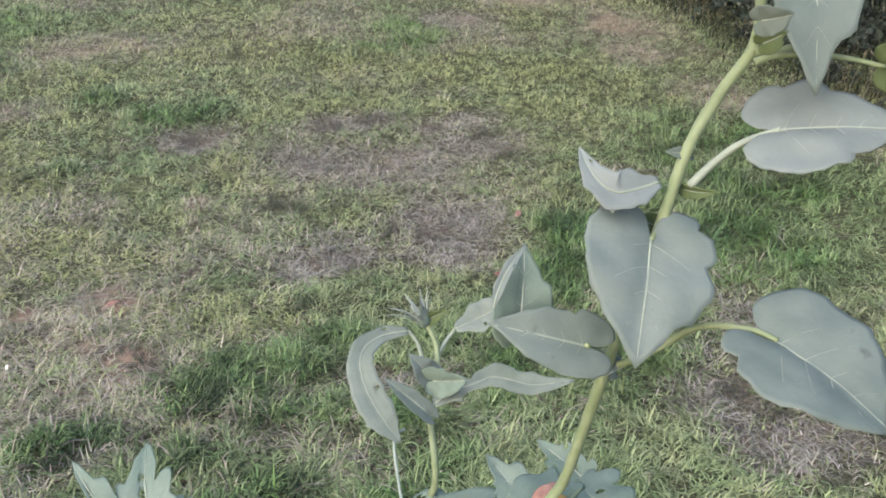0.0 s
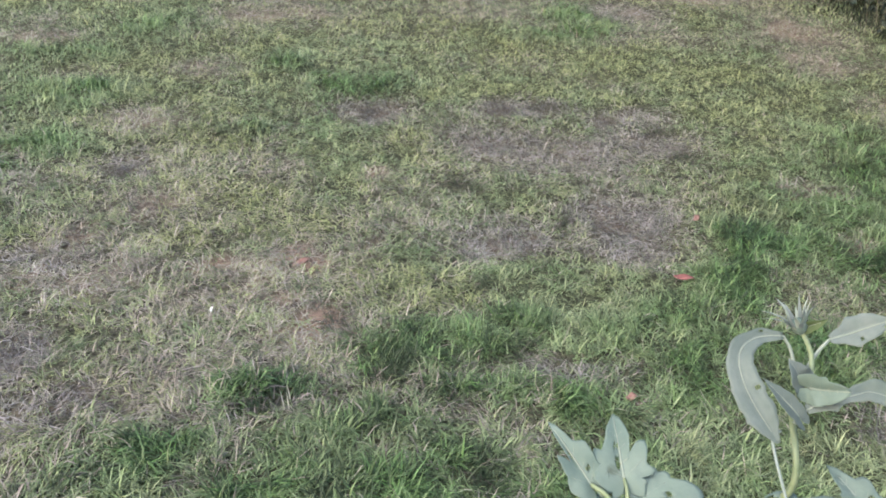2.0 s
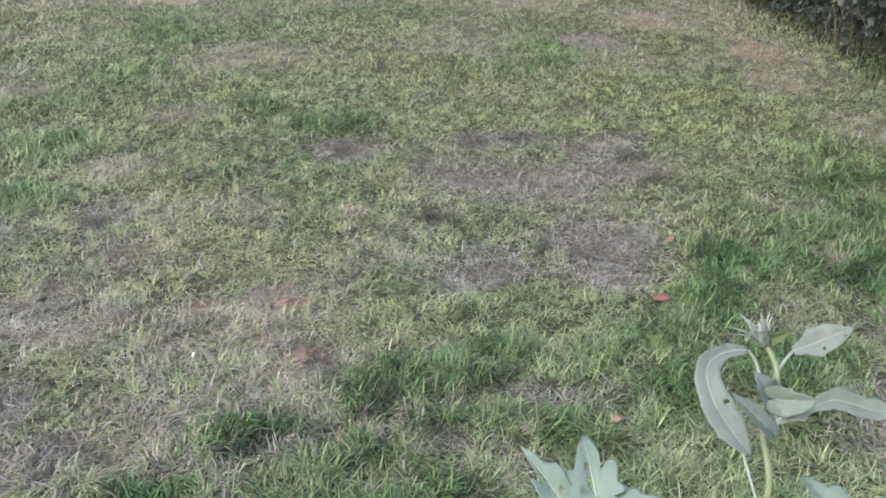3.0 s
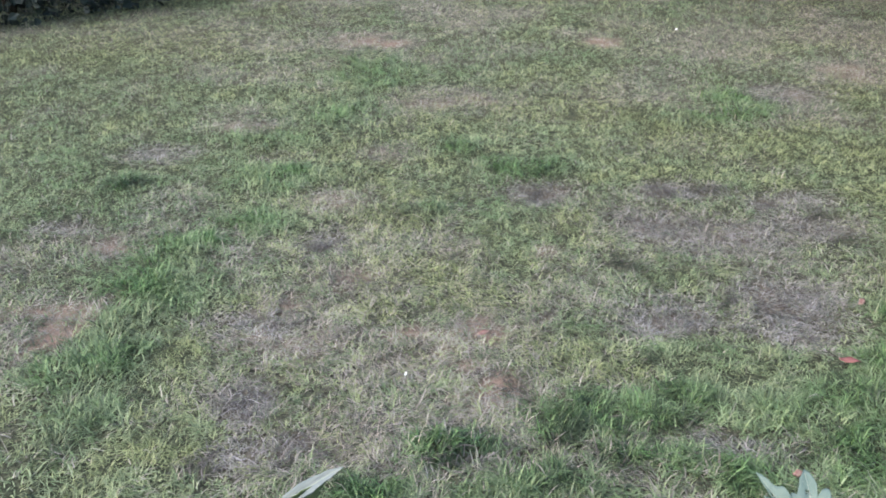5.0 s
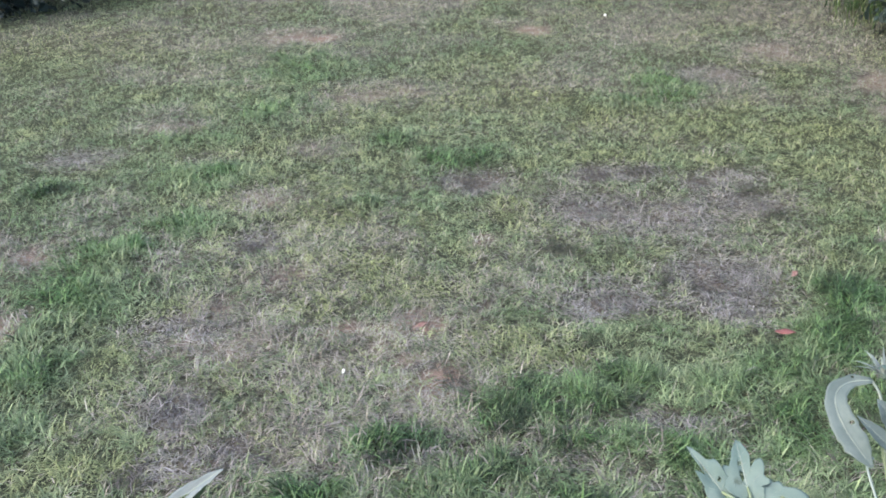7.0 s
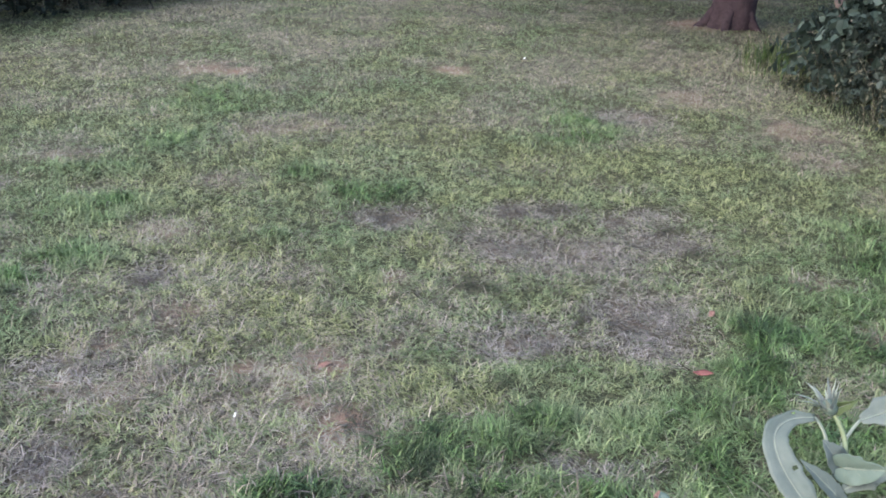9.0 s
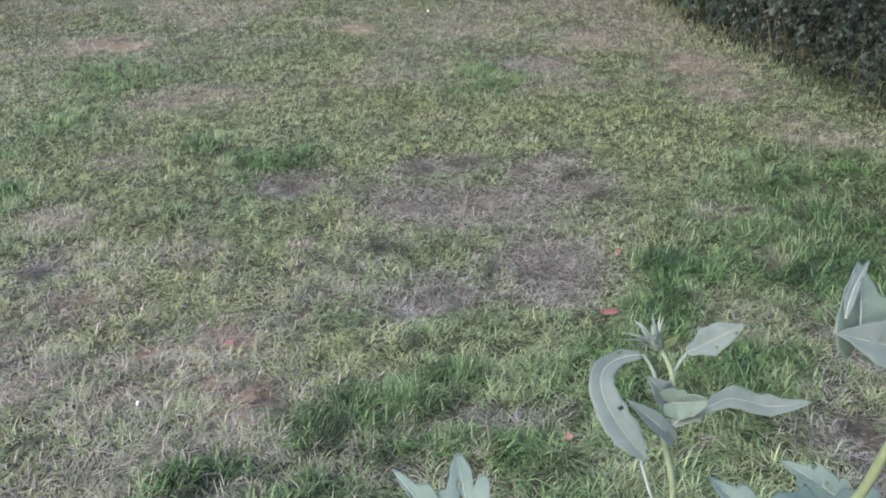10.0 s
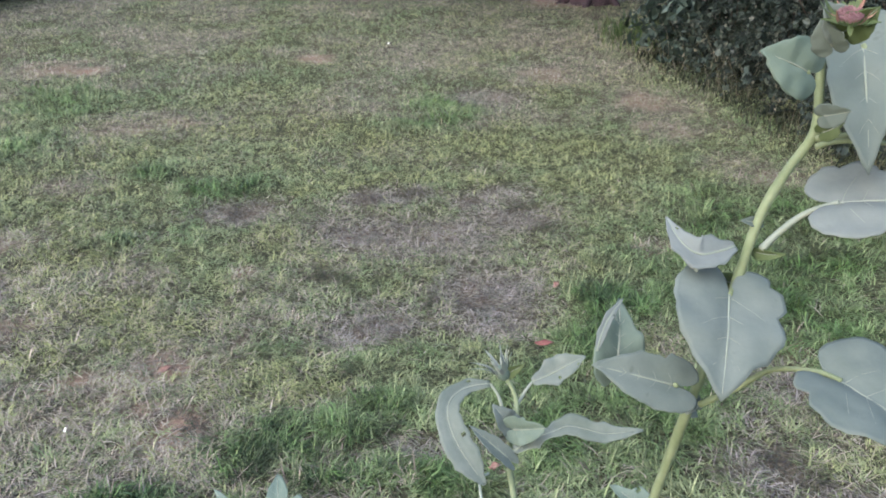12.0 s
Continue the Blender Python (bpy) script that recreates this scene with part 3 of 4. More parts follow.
def tree(x, y, radius, height, seed, label):
    rs = np.random.RandomState(seed)
    root = new("tree")
    root.location = (x, y, 0)
    tagged(root, label, "tree")
    bm = bmesh.new()
    tube(bm, [(0, 0, -0.05), (0.02, 0.0, 0.25), (0.0, 0.03, 1.2), (0.08, 0.0, 2.6)], radius * 1.25, radius * 0.75, 18, 8, 0.12)
    for k in range(5):
        t = 2 * math.pi * k / 5 + 0.4
        tube(bm, [(0.7 * radius * math.cos(t), 0.7 * radius * math.sin(t), 0.22), (1.3 * radius * math.cos(t), 1.3 * radius * math.sin(t), 0.04), (2.0 * radius * math.cos(t), 2.0 * radius * math.sin(t), -0.06)], radius * 0.34, radius * 0.1, 8, 5, 0.15)
    part("trunk", bm, BARK, root)
    spots = []
    for k in range(8):
        t = 2 * math.pi * k / 8 + rs.rand()
        a, b = 1.0 + 1.4 * rs.rand(), height * (0.6 + 0.35 * rs.rand())
        bm = bmesh.new()
        tube(bm, [(0.05, 0, 2.2 + 0.1 * k), (0.5 * a * math.cos(t), 0.5 * a * math.sin(t), 0.5 * (2.3 + b)), (a * math.cos(t), a * math.sin(t), b)], radius * 0.32, 0.015, 7, 5)
        part("limb", bm, BARK, root)
        spots.append((a * math.cos(t), a * math.sin(t), b))
    # The crown lies out of view, enlarged to shade the ground below.
    spots = np.array(spots)[rs.randint(0, 8, 15000)] + rs.randn(15000, 3) * (0.95, 0.95, 0.5)
    v, f = leaf_cloud(rs, spots, np.tile([0, 0, 1.0], (15000, 1)), np.full(15000, 0.15), 1.0)
    mesh_of("crown", v, f, HEDGE_LEAF, root)
    return root


tree(4.02, 9.3, 0.22, 5.5, 140, "broad tree with purple-brown bark on bare earth")


def boulder(x, y, size, seed, label):
    """A rough field stone with flattened faces."""
    bm = bmesh.new()
    bmesh.ops.create_icosphere(bm, subdivisions=4, radius=1.0)
    for v in bm.verts:
        q = v.co * 1.6 + Vector((seed, 0, 0))
        v.co *= 1 + 0.22 * noise.noise(q) + 0.07 * noise.noise(q * 3.1)
        v.co = Vector((v.co.x * size[0], v.co.y * size[1], v.co.z * size[2]))
    ob = part("boulder", bm, STONE)
    ob.location = (x, y, size[2] * 0.6)
    return tagged(ob, label, "boulder")


boulder(5.45, 8.75, (0.5, 0.38, 0.38), 3.0, "pale pinkish boulder beside the hedge")


# ---- sunflowers ----
def plant(place, label):
    root = new("sunflower")
    root.location = place
    return tagged(root, label, "sunflower", "sunflowers")


def local(root, points):
    return [Vector(p) - root.location for p in points]


def stem(root, points, r0, r1):
    bm = bmesh.new()
    line = local(root, points)
    tube(bm, line, r0, r1, 12, 8, 0.10)
    ob = part("stem", bm, STEM, root, "hairy yellow-green stem")
    bm = bmesh.new()
    rs = random.Random(len(points))
    for q in spline(line, 30):
        if q.z < 0.6:
            continue
        for _ in range(4):
            d = Vector((rs.gauss(0, 1), rs.gauss(0, 1), rs.gauss(0, 0.5))).normalized()
            a, b = q + d * r1 * 0.9, q + d * (r0 + 0.0012)
            s = d.cross(Vector((0, 0, 1))).normalized() * 0.00012
            bm.faces.new([bm.verts.new(v) for v in (a - s, a + s, b)])
    part("hairs", bm, VEIN, ob, smooth=False)
    return ob


OUTLINE = ((0, 1.0), (4, 0.93), (10, 0.85), (20, 0.755), (35, 0.67), (55, 0.585), (80, 0.52), (105, 0.475), (130, 0.42), (152, 0.33), (168, 0.17))


def outline(deg):
    xs, ys = zip(*OUTLINE)
    return float(np.interp(abs(deg), xs, ys))


def leaf(root, base, tip, up, width, fold=0.2, droop=0.1, mat=None, pet=None, holes=0, label=""):
    """A heart-shaped leaf from its joint to its tip, folded along the midrib, bent along its length, with wavy toothed edges."""
    mat = mat or PALE_LEAF
    base, tip, up = Vector(base), Vector(tip), Vector(up).normalized()
    along = tip - base
    length = along.length
    along.normalize()
    side = along.cross(up).normalized()
    up = side.cross(along)
    seed = round(base.x * 9173 + base.y * 3571 + tip.z * 7919)
    rs = random.Random(seed)
    shape = width / (2 * length * 0.55)

    def surface(x, y):
        """From flat leaf coordinates, in lengths, to the place in its plant."""
        u = y
        z = fold * abs(x) * (1 - 0.35 * abs(x)) - 0.09 * math.exp(-(x / 0.10) ** 2) * 0.25
        z += droop * (u - u * u) * 1.6 - 0.25 * droop * x * x * 4
        z += 0.028 * noise.noise(Vector((x * 4.5, y * 4.5, seed * 0.37))) + 0.05 * abs(x) * math.sin(13 * y + seed)
        return base + length * (side * x + along * y + up * z) - root.location

    rings, spokes = 13, 56
    bm = bmesh.new()
    grid = []
    cuts = [(rs.uniform(-0.22, 0.22), rs.uniform(0.12, 0.62), rs.uniform(0.03, 0.055)) for _ in range(holes)]
    bites = [(rs.uniform(-150, 150), rs.uniform(4, 9), rs.uniform(0.06, 0.16)) for _ in range(3)]
    bites += [(rs.uniform(-140, 140), rs.uniform(3, 8), rs.uniform(0.2, 0.45)) for _ in range(holes)]
    for i in range(rings + 1):
        row = []
        for k in range(spokes + 1):
            deg = -168 + 336 * k / spokes
            r = outline(deg) * (1 + 0.05 * noise.noise(Vector((deg * 0.05, seed, 0))))
            if holes:
                r *= 1 - 0.20 * (0.5 + 0.5 * math.cos(2 * math.pi * (abs(deg) / 44 + 0.5 + 0.05 * seed % 0.2))) * min(1, abs(deg) / 20)
            tooth = 0.022 * ((k % 3) / 2 - 0.4) * (1 - abs(deg) / 200)
            for at, wide, deep in bites:
                r *= 1 - deep * math.exp(-((deg - at) / wide) ** 2)
            s = i / rings
            r = r * s + tooth * s ** 8
            a = radians(deg)
            row.append(bm.verts.new(surface(r * math.sin(a) * shape, r * math.cos(a))) if i or not k else grid_first)
            if not i and not k:
                grid_first = row[0]
        grid.append(row)
    for i in range(rings):
        for k in range(spokes):
            deg = radians(-168 + 336 * (k + 0.5) / spokes)
            r = outline(math.degrees(deg)) * (i + 0.5) / rings
            if any(math.hypot(r * math.sin(deg) * shape - cx, r * math.cos(deg) - cy) < cr for cx, cy, cr in cuts):
                continue
            quad = [grid[i][k], grid[i][k + 1], grid[i + 1][k + 1], grid[i + 1][k]]
            if i == 0:
                quad = [grid_first, grid[1][k + 1], grid[1][k]]
            bm.faces.new(quad)
    for v in [v for v in bm.verts if not v.link_faces]:
        bm.verts.remove(v)
    ob = part("leaf", bm, mat, root, label)
    thick = ob.modifiers.new("thickness", 'SOLIDIFY')
    thick.thickness, thick.offset = 0.0005, 0
    bm = bmesh.new()
    thin = 0.0009 if length > 0.04 else 0.0005
    lift = up * 0.0002
    tube(bm, [surface(0, y) + lift for y in (-0.01, 0.2, 0.45, 0.7, 0.93)], thin, thin * 0.25, 6, 3)
    if length > 0.03:
        for y, far, ahead in ((0.03, 0.36, 0.20), (0.22, 0.30, 0.20), (0.42, 0.22, 0.17), (0.60, 0.13, 0.13)):
            for sgn in (-1, 1):
                tube(bm, [surface(sgn * far * shape * f, y + ahead * f ** 1.3) + lift for f in (0.0, 0.4, 0.9)], thin * 0.22, thin * 0.08, 5, 3)
    part("vein", bm, VEIN if mat in (PALE_LEAF, WHITE_LEAF, LOW_LEAF, GREEN_LEAF) else DEAD, ob, "pale raised veins")
    if pet:
        bm = bmesh.new()
        r = 0.0024 if length > 0.05 else 0.0018
        line = local(root, list(pet[:-1]) + [base]) if len(pet) > 1 else local(root, [pet[0], base])
        tube(bm, line, r, r * 0.6, 8, 6, 0.1)
        part("petiole", bm, VEIN if mat is WHITE_LEAF else STEM, root)
    return ob


def curled_leaf(root, points, ups, widths, cup=0.25, mat=None, pet=None):
    """A soft, chewed leaf that hangs along a curved midrib and twists on its way."""
    line, facing = spline(local(root, points), 7), spline(ups, 7)
    wide = np.interp(np.linspace(0, len(widths) - 1, len(line)), range(len(widths)), widths)
    seed = round(points[0][0] * 7919 + points[-1][2] * 3571)
    bm = bmesh.new()
    rows = []
    for i, q in enumerate(line):
        along = (line[min(i + 1, len(line) - 1)] - line[max(i - 1, 0)]).normalized()
        side = along.cross(facing[i]).normalized()
        up = side.cross(along)
        row = []
        for k in range(-4, 5):
            x = k / 4
            edge = 1 + 0.22 * noise.noise(Vector((i * 0.45, seed + (9 if k > 0 else 0), 0.3))) if abs(k) > 2 else 1
            z = cup * abs(x) + 0.10 * noise.noise(Vector((i * 0.3, x * 1.5, seed))) - 0.06 * (k == 0)
            row.append(bm.verts.new(q + (side * x * edge + up * z) * wide[i] * 0.5))
        rows.append(row)
    rs = random.Random(seed)
    for a, b in zip(rows, rows[1:]):
        for k in range(8):
            if k in (1, 6) and rs.random() < 0.02:
                continue
            bm.faces.new((a[k], a[k + 1], b[k + 1], b[k]))
    ob = part("leaf", bm, mat or MID_LEAF, root)
    thick = ob.modifiers.new("thickness", 'SOLIDIFY')
    thick.thickness, thick.offset = 0.0005, 0
    bm = bmesh.new()
    tube(bm, line[::4] if len(line) > 12 else line, 0.0009, 0.0003, 6, 4)
    part("vein", bm, VEIN, ob, "pale raised veins")
    if pet:
        bm = bmesh.new()
        tube(bm, local(root, pet), 0.0020, 0.0014, 8, 6, 0.1)
        part("petiole", bm, VEIN, root)
    return ob


def bud(root, place, way):
    """A closed bud with narrow green leaves standing round it."""
    place, way = Vector(place) - root.location, Vector(way).normalized()
    a = way.cross(Vector((0, 0, 1))).normalized()
    b = way.cross(a)
    bm = bmesh.new()
    bmesh.ops.create_uvsphere(bm, u_segments=14, v_segments=10, radius=0.0075)
    for v in bm.verts:
        v.co = place + a * v.co.x + b * v.co.y + way * (v.co.z * 1.1 + 0.004)
    heart = part("bud", bm, LOW_LEAF, root, "closed green bud")
    rs = random.Random(4)
    for k in range(22):
        t = 2 * math.pi * k / 22 + rs.uniform(-0.2, 0.2)
        d = a * math.cos(t) + b * math.sin(t)
        size, open_by = rs.uniform(0.018, 0.034), rs.uniform(0.2, 0.9)
        bm = bmesh.new()
        rows = []
        for i in range(6):
            s = i / 5
            c = place + d * (0.006 + size * open_by * s * s) + way * (size * s * (1 - 0.3 * open_by * s))
            w = (way.cross(d)).normalized() * 0.0030 * (1 - s) ** 0.7 * (0.5 + 1.2 * s if s < 0.4 else 1)
            rows.append([bm.verts.new(c - w), bm.verts.new(c + d * 0.0006), bm.verts.new(c + w)])
        for p, q in zip(rows, rows[1:]):
            bm.faces.new((p[0], p[1], q[1], q[0]))
            bm.faces.new((p[1], p[2], q[2], q[1]))
        part("bract", bm, VEIN if k % 3 else WHITE_LEAF, heart)
    return heart


def flower(root, place, way, k0=0.3):
    """A small withering flower head: dark disc, green bracts behind and some shrunken petals."""
    place, way = Vector(place) - root.location, Vector(way).normalized()
    a = way.cross(Vector((0, 0, 1))).normalized()
    b = way.cross(a)
    rs = random.Random(9)
    bm = bmesh.new()
    for k in range(220):
        r, t = k0 * 0.020 * math.sqrt(k / 220), k * 2.39996
        c = place + a * (r * math.cos(t)) + b * (r * math.sin(t)) + way * k0 * (0.006 - 9 * (r / k0) ** 2)
        top = c + way * k0 * rs.uniform(0.004, 0.008)
        tube(bm, [c, (c + top) / 2, top], 0.0010 * k0, 0.0007 * k0, 5, 1)
    disc = part("disc", bm, DISC, root, "dark purple-brown flower disc")
    bm = bmesh.new()
    bmesh.ops.create_uvsphere(bm, u_segments=18, v_segments=8, radius=0.021 * k0)
    for v in bm.verts:
        v.co = place + a * v.co.x + b * v.co.y + way * (v.co.z * 0.35)
    part("receptacle", bm, GREEN_LEAF, disc)
    for k in range(30):
        t = 2 * math.pi * k / 30 + rs.uniform(-0.1, 0.1)
        d = a * math.cos(t) + b * math.sin(t)
        petal = k % 5 == 0
        size = k0 * (rs.uniform(0.014, 0.030) if petal else rs.uniform(0.016, 0.030))
        curl = rs.uniform(0.2, 1.8) if petal else rs.uniform(-0.6, 1.2)
        bm = bmesh.new()
        rows = []
        for i in range(7):
            s = i / 6
            c = place + d * (k0 * 0.019 + size * s) + way * (curl * size * s * s)
            w = way.cross(d).normalized() * k0 * (0.0032 if petal else 0.0048) * math.sin(math.pi * (0.15 + 0.85 * s)) ** 0.8
            rows.append([bm.verts.new(c - w), bm.verts.new(c - way * 0.0004), bm.verts.new(c + w)])
        for p, q in zip(rows, rows[1:]):
            bm.faces.new((p[0], p[1], q[1], q[0]))
            bm.faces.new((p[1], p[2], q[2], q[1]))
        part("petal" if petal else "bract", bm, DEAD if petal else GREEN_LEAF, disc)
    return disc


def hanging(root, points):
    bm = bmesh.new()
    tube(bm, local(root, points), 0.0016, 0.0012, 6, 6)
    return part("petiole", bm, VEIN, root)


tall = plant((0.52, 0.50, 0), "tall pale-leaved sunflower with thick yellow-green stem")
stem(tall, [(0.519, 0.501, -0.020), (0.509, 0.491, 0.500), (0.489, 0.441, 1.015), (0.501, 0.427, 1.121), (0.513, 0.414, 1.226), (0.533, 0.419, 1.302), (0.544, 0.423, 1.344), (0.559, 0.426, 1.372), (0.573, 0.427, 1.395), (0.577, 0.436, 1.422), (0.579, 0.444, 1.447)], 0.0038, 0.0027)
leaf(tall, (0.522, 0.407, 1.301), (0.496, 0.358, 1.260), (-0.055, -0.635, 0.771), 0.075, fold=0.16, droop=0.10, pet=[(0.537, 0.423, 1.301), (0.529, 0.415, 1.302), (0.522, 0.407, 1.301)])
curled_leaf(tall, [(0.529, 0.421, 1.327), (0.516, 0.419, 1.325), (0.503, 0.420, 1.325), (0.496, 0.432, 1.331), (0.495, 0.448, 1.338)], [(-0.346, -0.634, 0.692), (-0.327, -0.637, 0.698), (-0.305, -0.645, 0.701), (-0.291, -0.663, 0.690), (-0.285, -0.681, 0.674)], (0.006, 0.02, 0.021, 0.012, 0.001), 0.3, mat=WHITE_LEAF, pet=[(0.515, 0.415, 1.249), (0.506, 0.420, 1.277), (0.503, 0.419, 1.299), (0.506, 0.421, 1.322)])
leaf(tall, (0.487, 0.395, 1.248), (0.436, 0.407, 1.262), (0.009, -0.748, 0.664), 0.039, fold=0.14, droop=0.08, pet=[(0.510, 0.413, 1.218), (0.498, 0.404, 1.236), (0.487, 0.395, 1.248)])
curled_leaf(tall, [(0.438, 0.406, 1.272), (0.442, 0.411, 1.280), (0.450, 0.418, 1.289), (0.461, 0.426, 1.295)], [(-0.239, -0.791, 0.564), (-0.248, -0.802, 0.544), (-0.264, -0.813, 0.519), (-0.286, -0.818, 0.499)], (0.002, 0.006, 0.006, 0.001), 0.2, mat=WHITE_LEAF)
leaf(tall, (0.456, 0.414, 1.253), (0.465, 0.439, 1.288), (0.079, -0.809, 0.583), 0.037, fold=0.2, droop=0.15, mat=LOW_LEAF)
leaf(tall, (0.574, 0.359, 1.263), (0.611, 0.304, 1.238), (0.055, -0.385, 0.921), 0.085, fold=0.26, droop=0.14, pet=[(0.515, 0.409, 1.219), (0.533, 0.400, 1.235), (0.550, 0.391, 1.253), (0.567, 0.373, 1.261), (0.574, 0.359, 1.263)])
leaf(tall, (0.576, 0.397, 1.362), (0.628, 0.372, 1.367), (-0.250, -0.359, 0.899), 0.063, fold=0.12, droop=0.12, mat=WHITE_LEAF, pet=[(0.545, 0.417, 1.325), (0.554, 0.414, 1.338), (0.564, 0.408, 1.351), (0.576, 0.397, 1.362)])
leaf(tall, (0.591, 0.424, 1.447), (0.576, 0.378, 1.386), (-0.325, -0.722, 0.611), 0.049, fold=0.14, droop=0.1, pet=[(0.573, 0.425, 1.392), (0.584, 0.418, 1.394), (0.600, 0.413, 1.403), (0.602, 0.421, 1.427), (0.591, 0.424, 1.447)])
leaf(tall, (0.539, 0.397, 1.44), (0.512, 0.403, 1.451), (-0.132, -0.924, 0.358), 0.035, fold=0.2, droop=0.2, mat=LOW_LEAF, pet=[(0.551, 0.407, 1.428), (0.539, 0.397, 1.44)])
leaf(tall, (0.623, 0.393, 1.391), (0.628, 0.37, 1.394), (-0.947, -0.282, -0.153), 0.026, fold=0.2, mat=GREEN_LEAF, pet=[(0.563, 0.41, 1.392), (0.575, 0.408, 1.395), (0.599, 0.402, 1.395), (0.623, 0.393, 1.391)])
leaf(tall, (0.545, 0.424, 1.34), (0.531, 0.423, 1.343), (0.053, -0.87, 0.489), 0.008, fold=0.3)
leaf(tall, (0.545, 0.421, 1.321), (0.555, 0.406, 1.326), (-0.808, -0.571, -0.149), 0.009, fold=0.4, droop=0.3, mat=GREEN_LEAF)
leaf(tall, (0.537, 0.425, 1.297), (0.518, 0.427, 1.305), (0.059, -0.896, 0.44), 0.014, fold=0.3, mat=GREEN_LEAF)
leaf(tall, (0.537, 0.424, 1.295), (0.549, 0.412, 1.303), (-0.705, -0.679, 0.205), 0.008, fold=0.3, mat=GREEN_LEAF)
leaf(tall, (0.517, 0.418, 1.21), (0.503, 0.422, 1.223), (0.161, -0.843, 0.513), 0.017, fold=0.3)
leaf(tall, (0.515, 0.417, 1.216), (0.507, 0.409, 1.211), (-0.3, -0.279, 0.912), 0.013, fold=0.3)
leaf(tall, (0.563, 0.406, 1.402), (0.568, 0.396, 1.41), (-0.737, -0.634, -0.236), 0.013, fold=0.3, mat=GREEN_LEAF)
leaf(tall, (0.54, 0.378, 1.421), (0.547, 0.365, 1.427), (-0.815, -0.554, -0.169), 0.015, fold=0.3)
leaf(tall, (0.527, 0.366, 1.46), (0.519, 0.368, 1.473), (-0.7, -0.622, -0.351), 0.019, fold=0.3)
leaf(tall, (0.531, 0.362, 1.469), (0.537, 0.351, 1.481), (-0.611, -0.701, -0.369), 0.019, fold=0.3, mat=GREEN_LEAF)
leaf(tall, (0.53, 0.365, 1.468), (0.52, 0.368, 1.482), (-0.247, -0.966, 0.073), 0.019, fold=0.3)
flower(tall, (0.528, 0.359, 1.475), (-0.25, -0.35, 0.9))
leaf(tall, (0.560, 0.515, 1.014), (0.537, 0.567, 1.014), (-0.353, -0.154, 0.923), 0.037, fold=0.22, droop=0.16, holes=3, mat=LOW_LEAF, pet=[(0.499, 0.451, 1.015), (0.529, 0.483, 1.027), (0.560, 0.515, 1.014)])
leaf(tall, (0.523, 0.502, 1.022), (0.442, 0.454, 1.007), (-0.230, 0.075, 0.970), 0.055, fold=0.22, droop=0.16, holes=2, mat=LOW_LEAF, pet=[(0.499, 0.451, 1.015), (0.511, 0.476, 1.031), (0.523, 0.502, 1.022)])
leaf(tall, (0.551, 0.498, 1.023), (0.561, 0.430, 1.033), (-0.120, 0.120, 0.986), 0.070, fold=0.22, droop=0.16, holes=2, mat=LOW_LEAF, pet=[(0.499, 0.451, 1.015), (0.525, 0.475, 1.031), (0.551, 0.498, 1.023)])
leaf(tall, (0.477, 0.451, 1.011), (0.452, 0.484, 1.017), (0.035, -0.161, 0.986), 0.051, fold=0.22, droop=0.16, holes=2, mat=LOW_LEAF, pet=[(0.499, 0.451, 1.015), (0.488, 0.451, 1.025), (0.477, 0.451, 1.011)])
leaf(tall, (0.526, 0.460, 1.033), (0.492, 0.463, 1.040), (0.212, 0.097, 0.973), 0.032, fold=0.9, droop=0.5, label="yellowed curled leaf", mat=YELLOW, pet=[(0.499, 0.451, 1.015), (0.512, 0.455, 1.036), (0.526, 0.460, 1.033)])
leaf(tall, (0.503, 0.469, 1.034), (0.534, 0.488, 1.041), (-0.341, 0.184, 0.922), 0.016, fold=0.9, droop=0.6, label="withered red-brown leaf", mat=DEAD)
leaf(tall, (0.482, 0.473, 1.025), (0.453, 0.444, 1.012), (-0.152, -0.275, 0.949), 0.014, fold=0.6, droop=0.4, label="withered red-brown leaf", mat=DEAD, pet=[(0.499, 0.451, 1.015), (0.491, 0.462, 1.032), (0.482, 0.473, 1.025)])
small = plant((0.47, 0.70, 0), "small young sunflower with drooping chewed leaves")
stem(small, [(0.47, 0.7, -0.02), (0.465, 0.68, 0.5), (0.441, 0.614, 0.871), (0.444, 0.594, 0.96), (0.448, 0.636, 1.008), (0.455, 0.639, 1.043), (0.458, 0.653, 1.061), (0.452, 0.671, 1.077)], 0.0042, 0.0020)
curled_leaf(small, [(0.436, 0.669, 1.070), (0.410, 0.667, 1.070), (0.390, 0.653, 1.063), (0.389, 0.629, 1.047), (0.399, 0.605, 1.031), (0.411, 0.587, 1.016)], [(-0.293, -0.609, 0.737), (-0.271, -0.614, 0.741), (-0.254, -0.607, 0.753), (-0.254, -0.586, 0.769), (-0.264, -0.562, 0.784), (-0.275, -0.541, 0.795)], (0.0070, 0.0165, 0.0225, 0.0285, 0.0285, 0.0032), 0.25, pet=[(0.447, 0.646, 1.039), (0.443, 0.661, 1.059), (0.436, 0.669, 1.070)])
curled_leaf(small, [(0.478, 0.663, 1.070), (0.497, 0.664, 1.076), (0.514, 0.662, 1.086), (0.531, 0.660, 1.095)], [(-0.330, -0.596, 0.732), (-0.348, -0.595, 0.725), (-0.364, -0.594, 0.717), (-0.382, -0.593, 0.709)], (0.0076, 0.027, 0.0238, 0.0022), 0.25, pet=[(0.449, 0.640, 1.034), (0.458, 0.651, 1.048), (0.468, 0.658, 1.061), (0.478, 0.663, 1.070)])
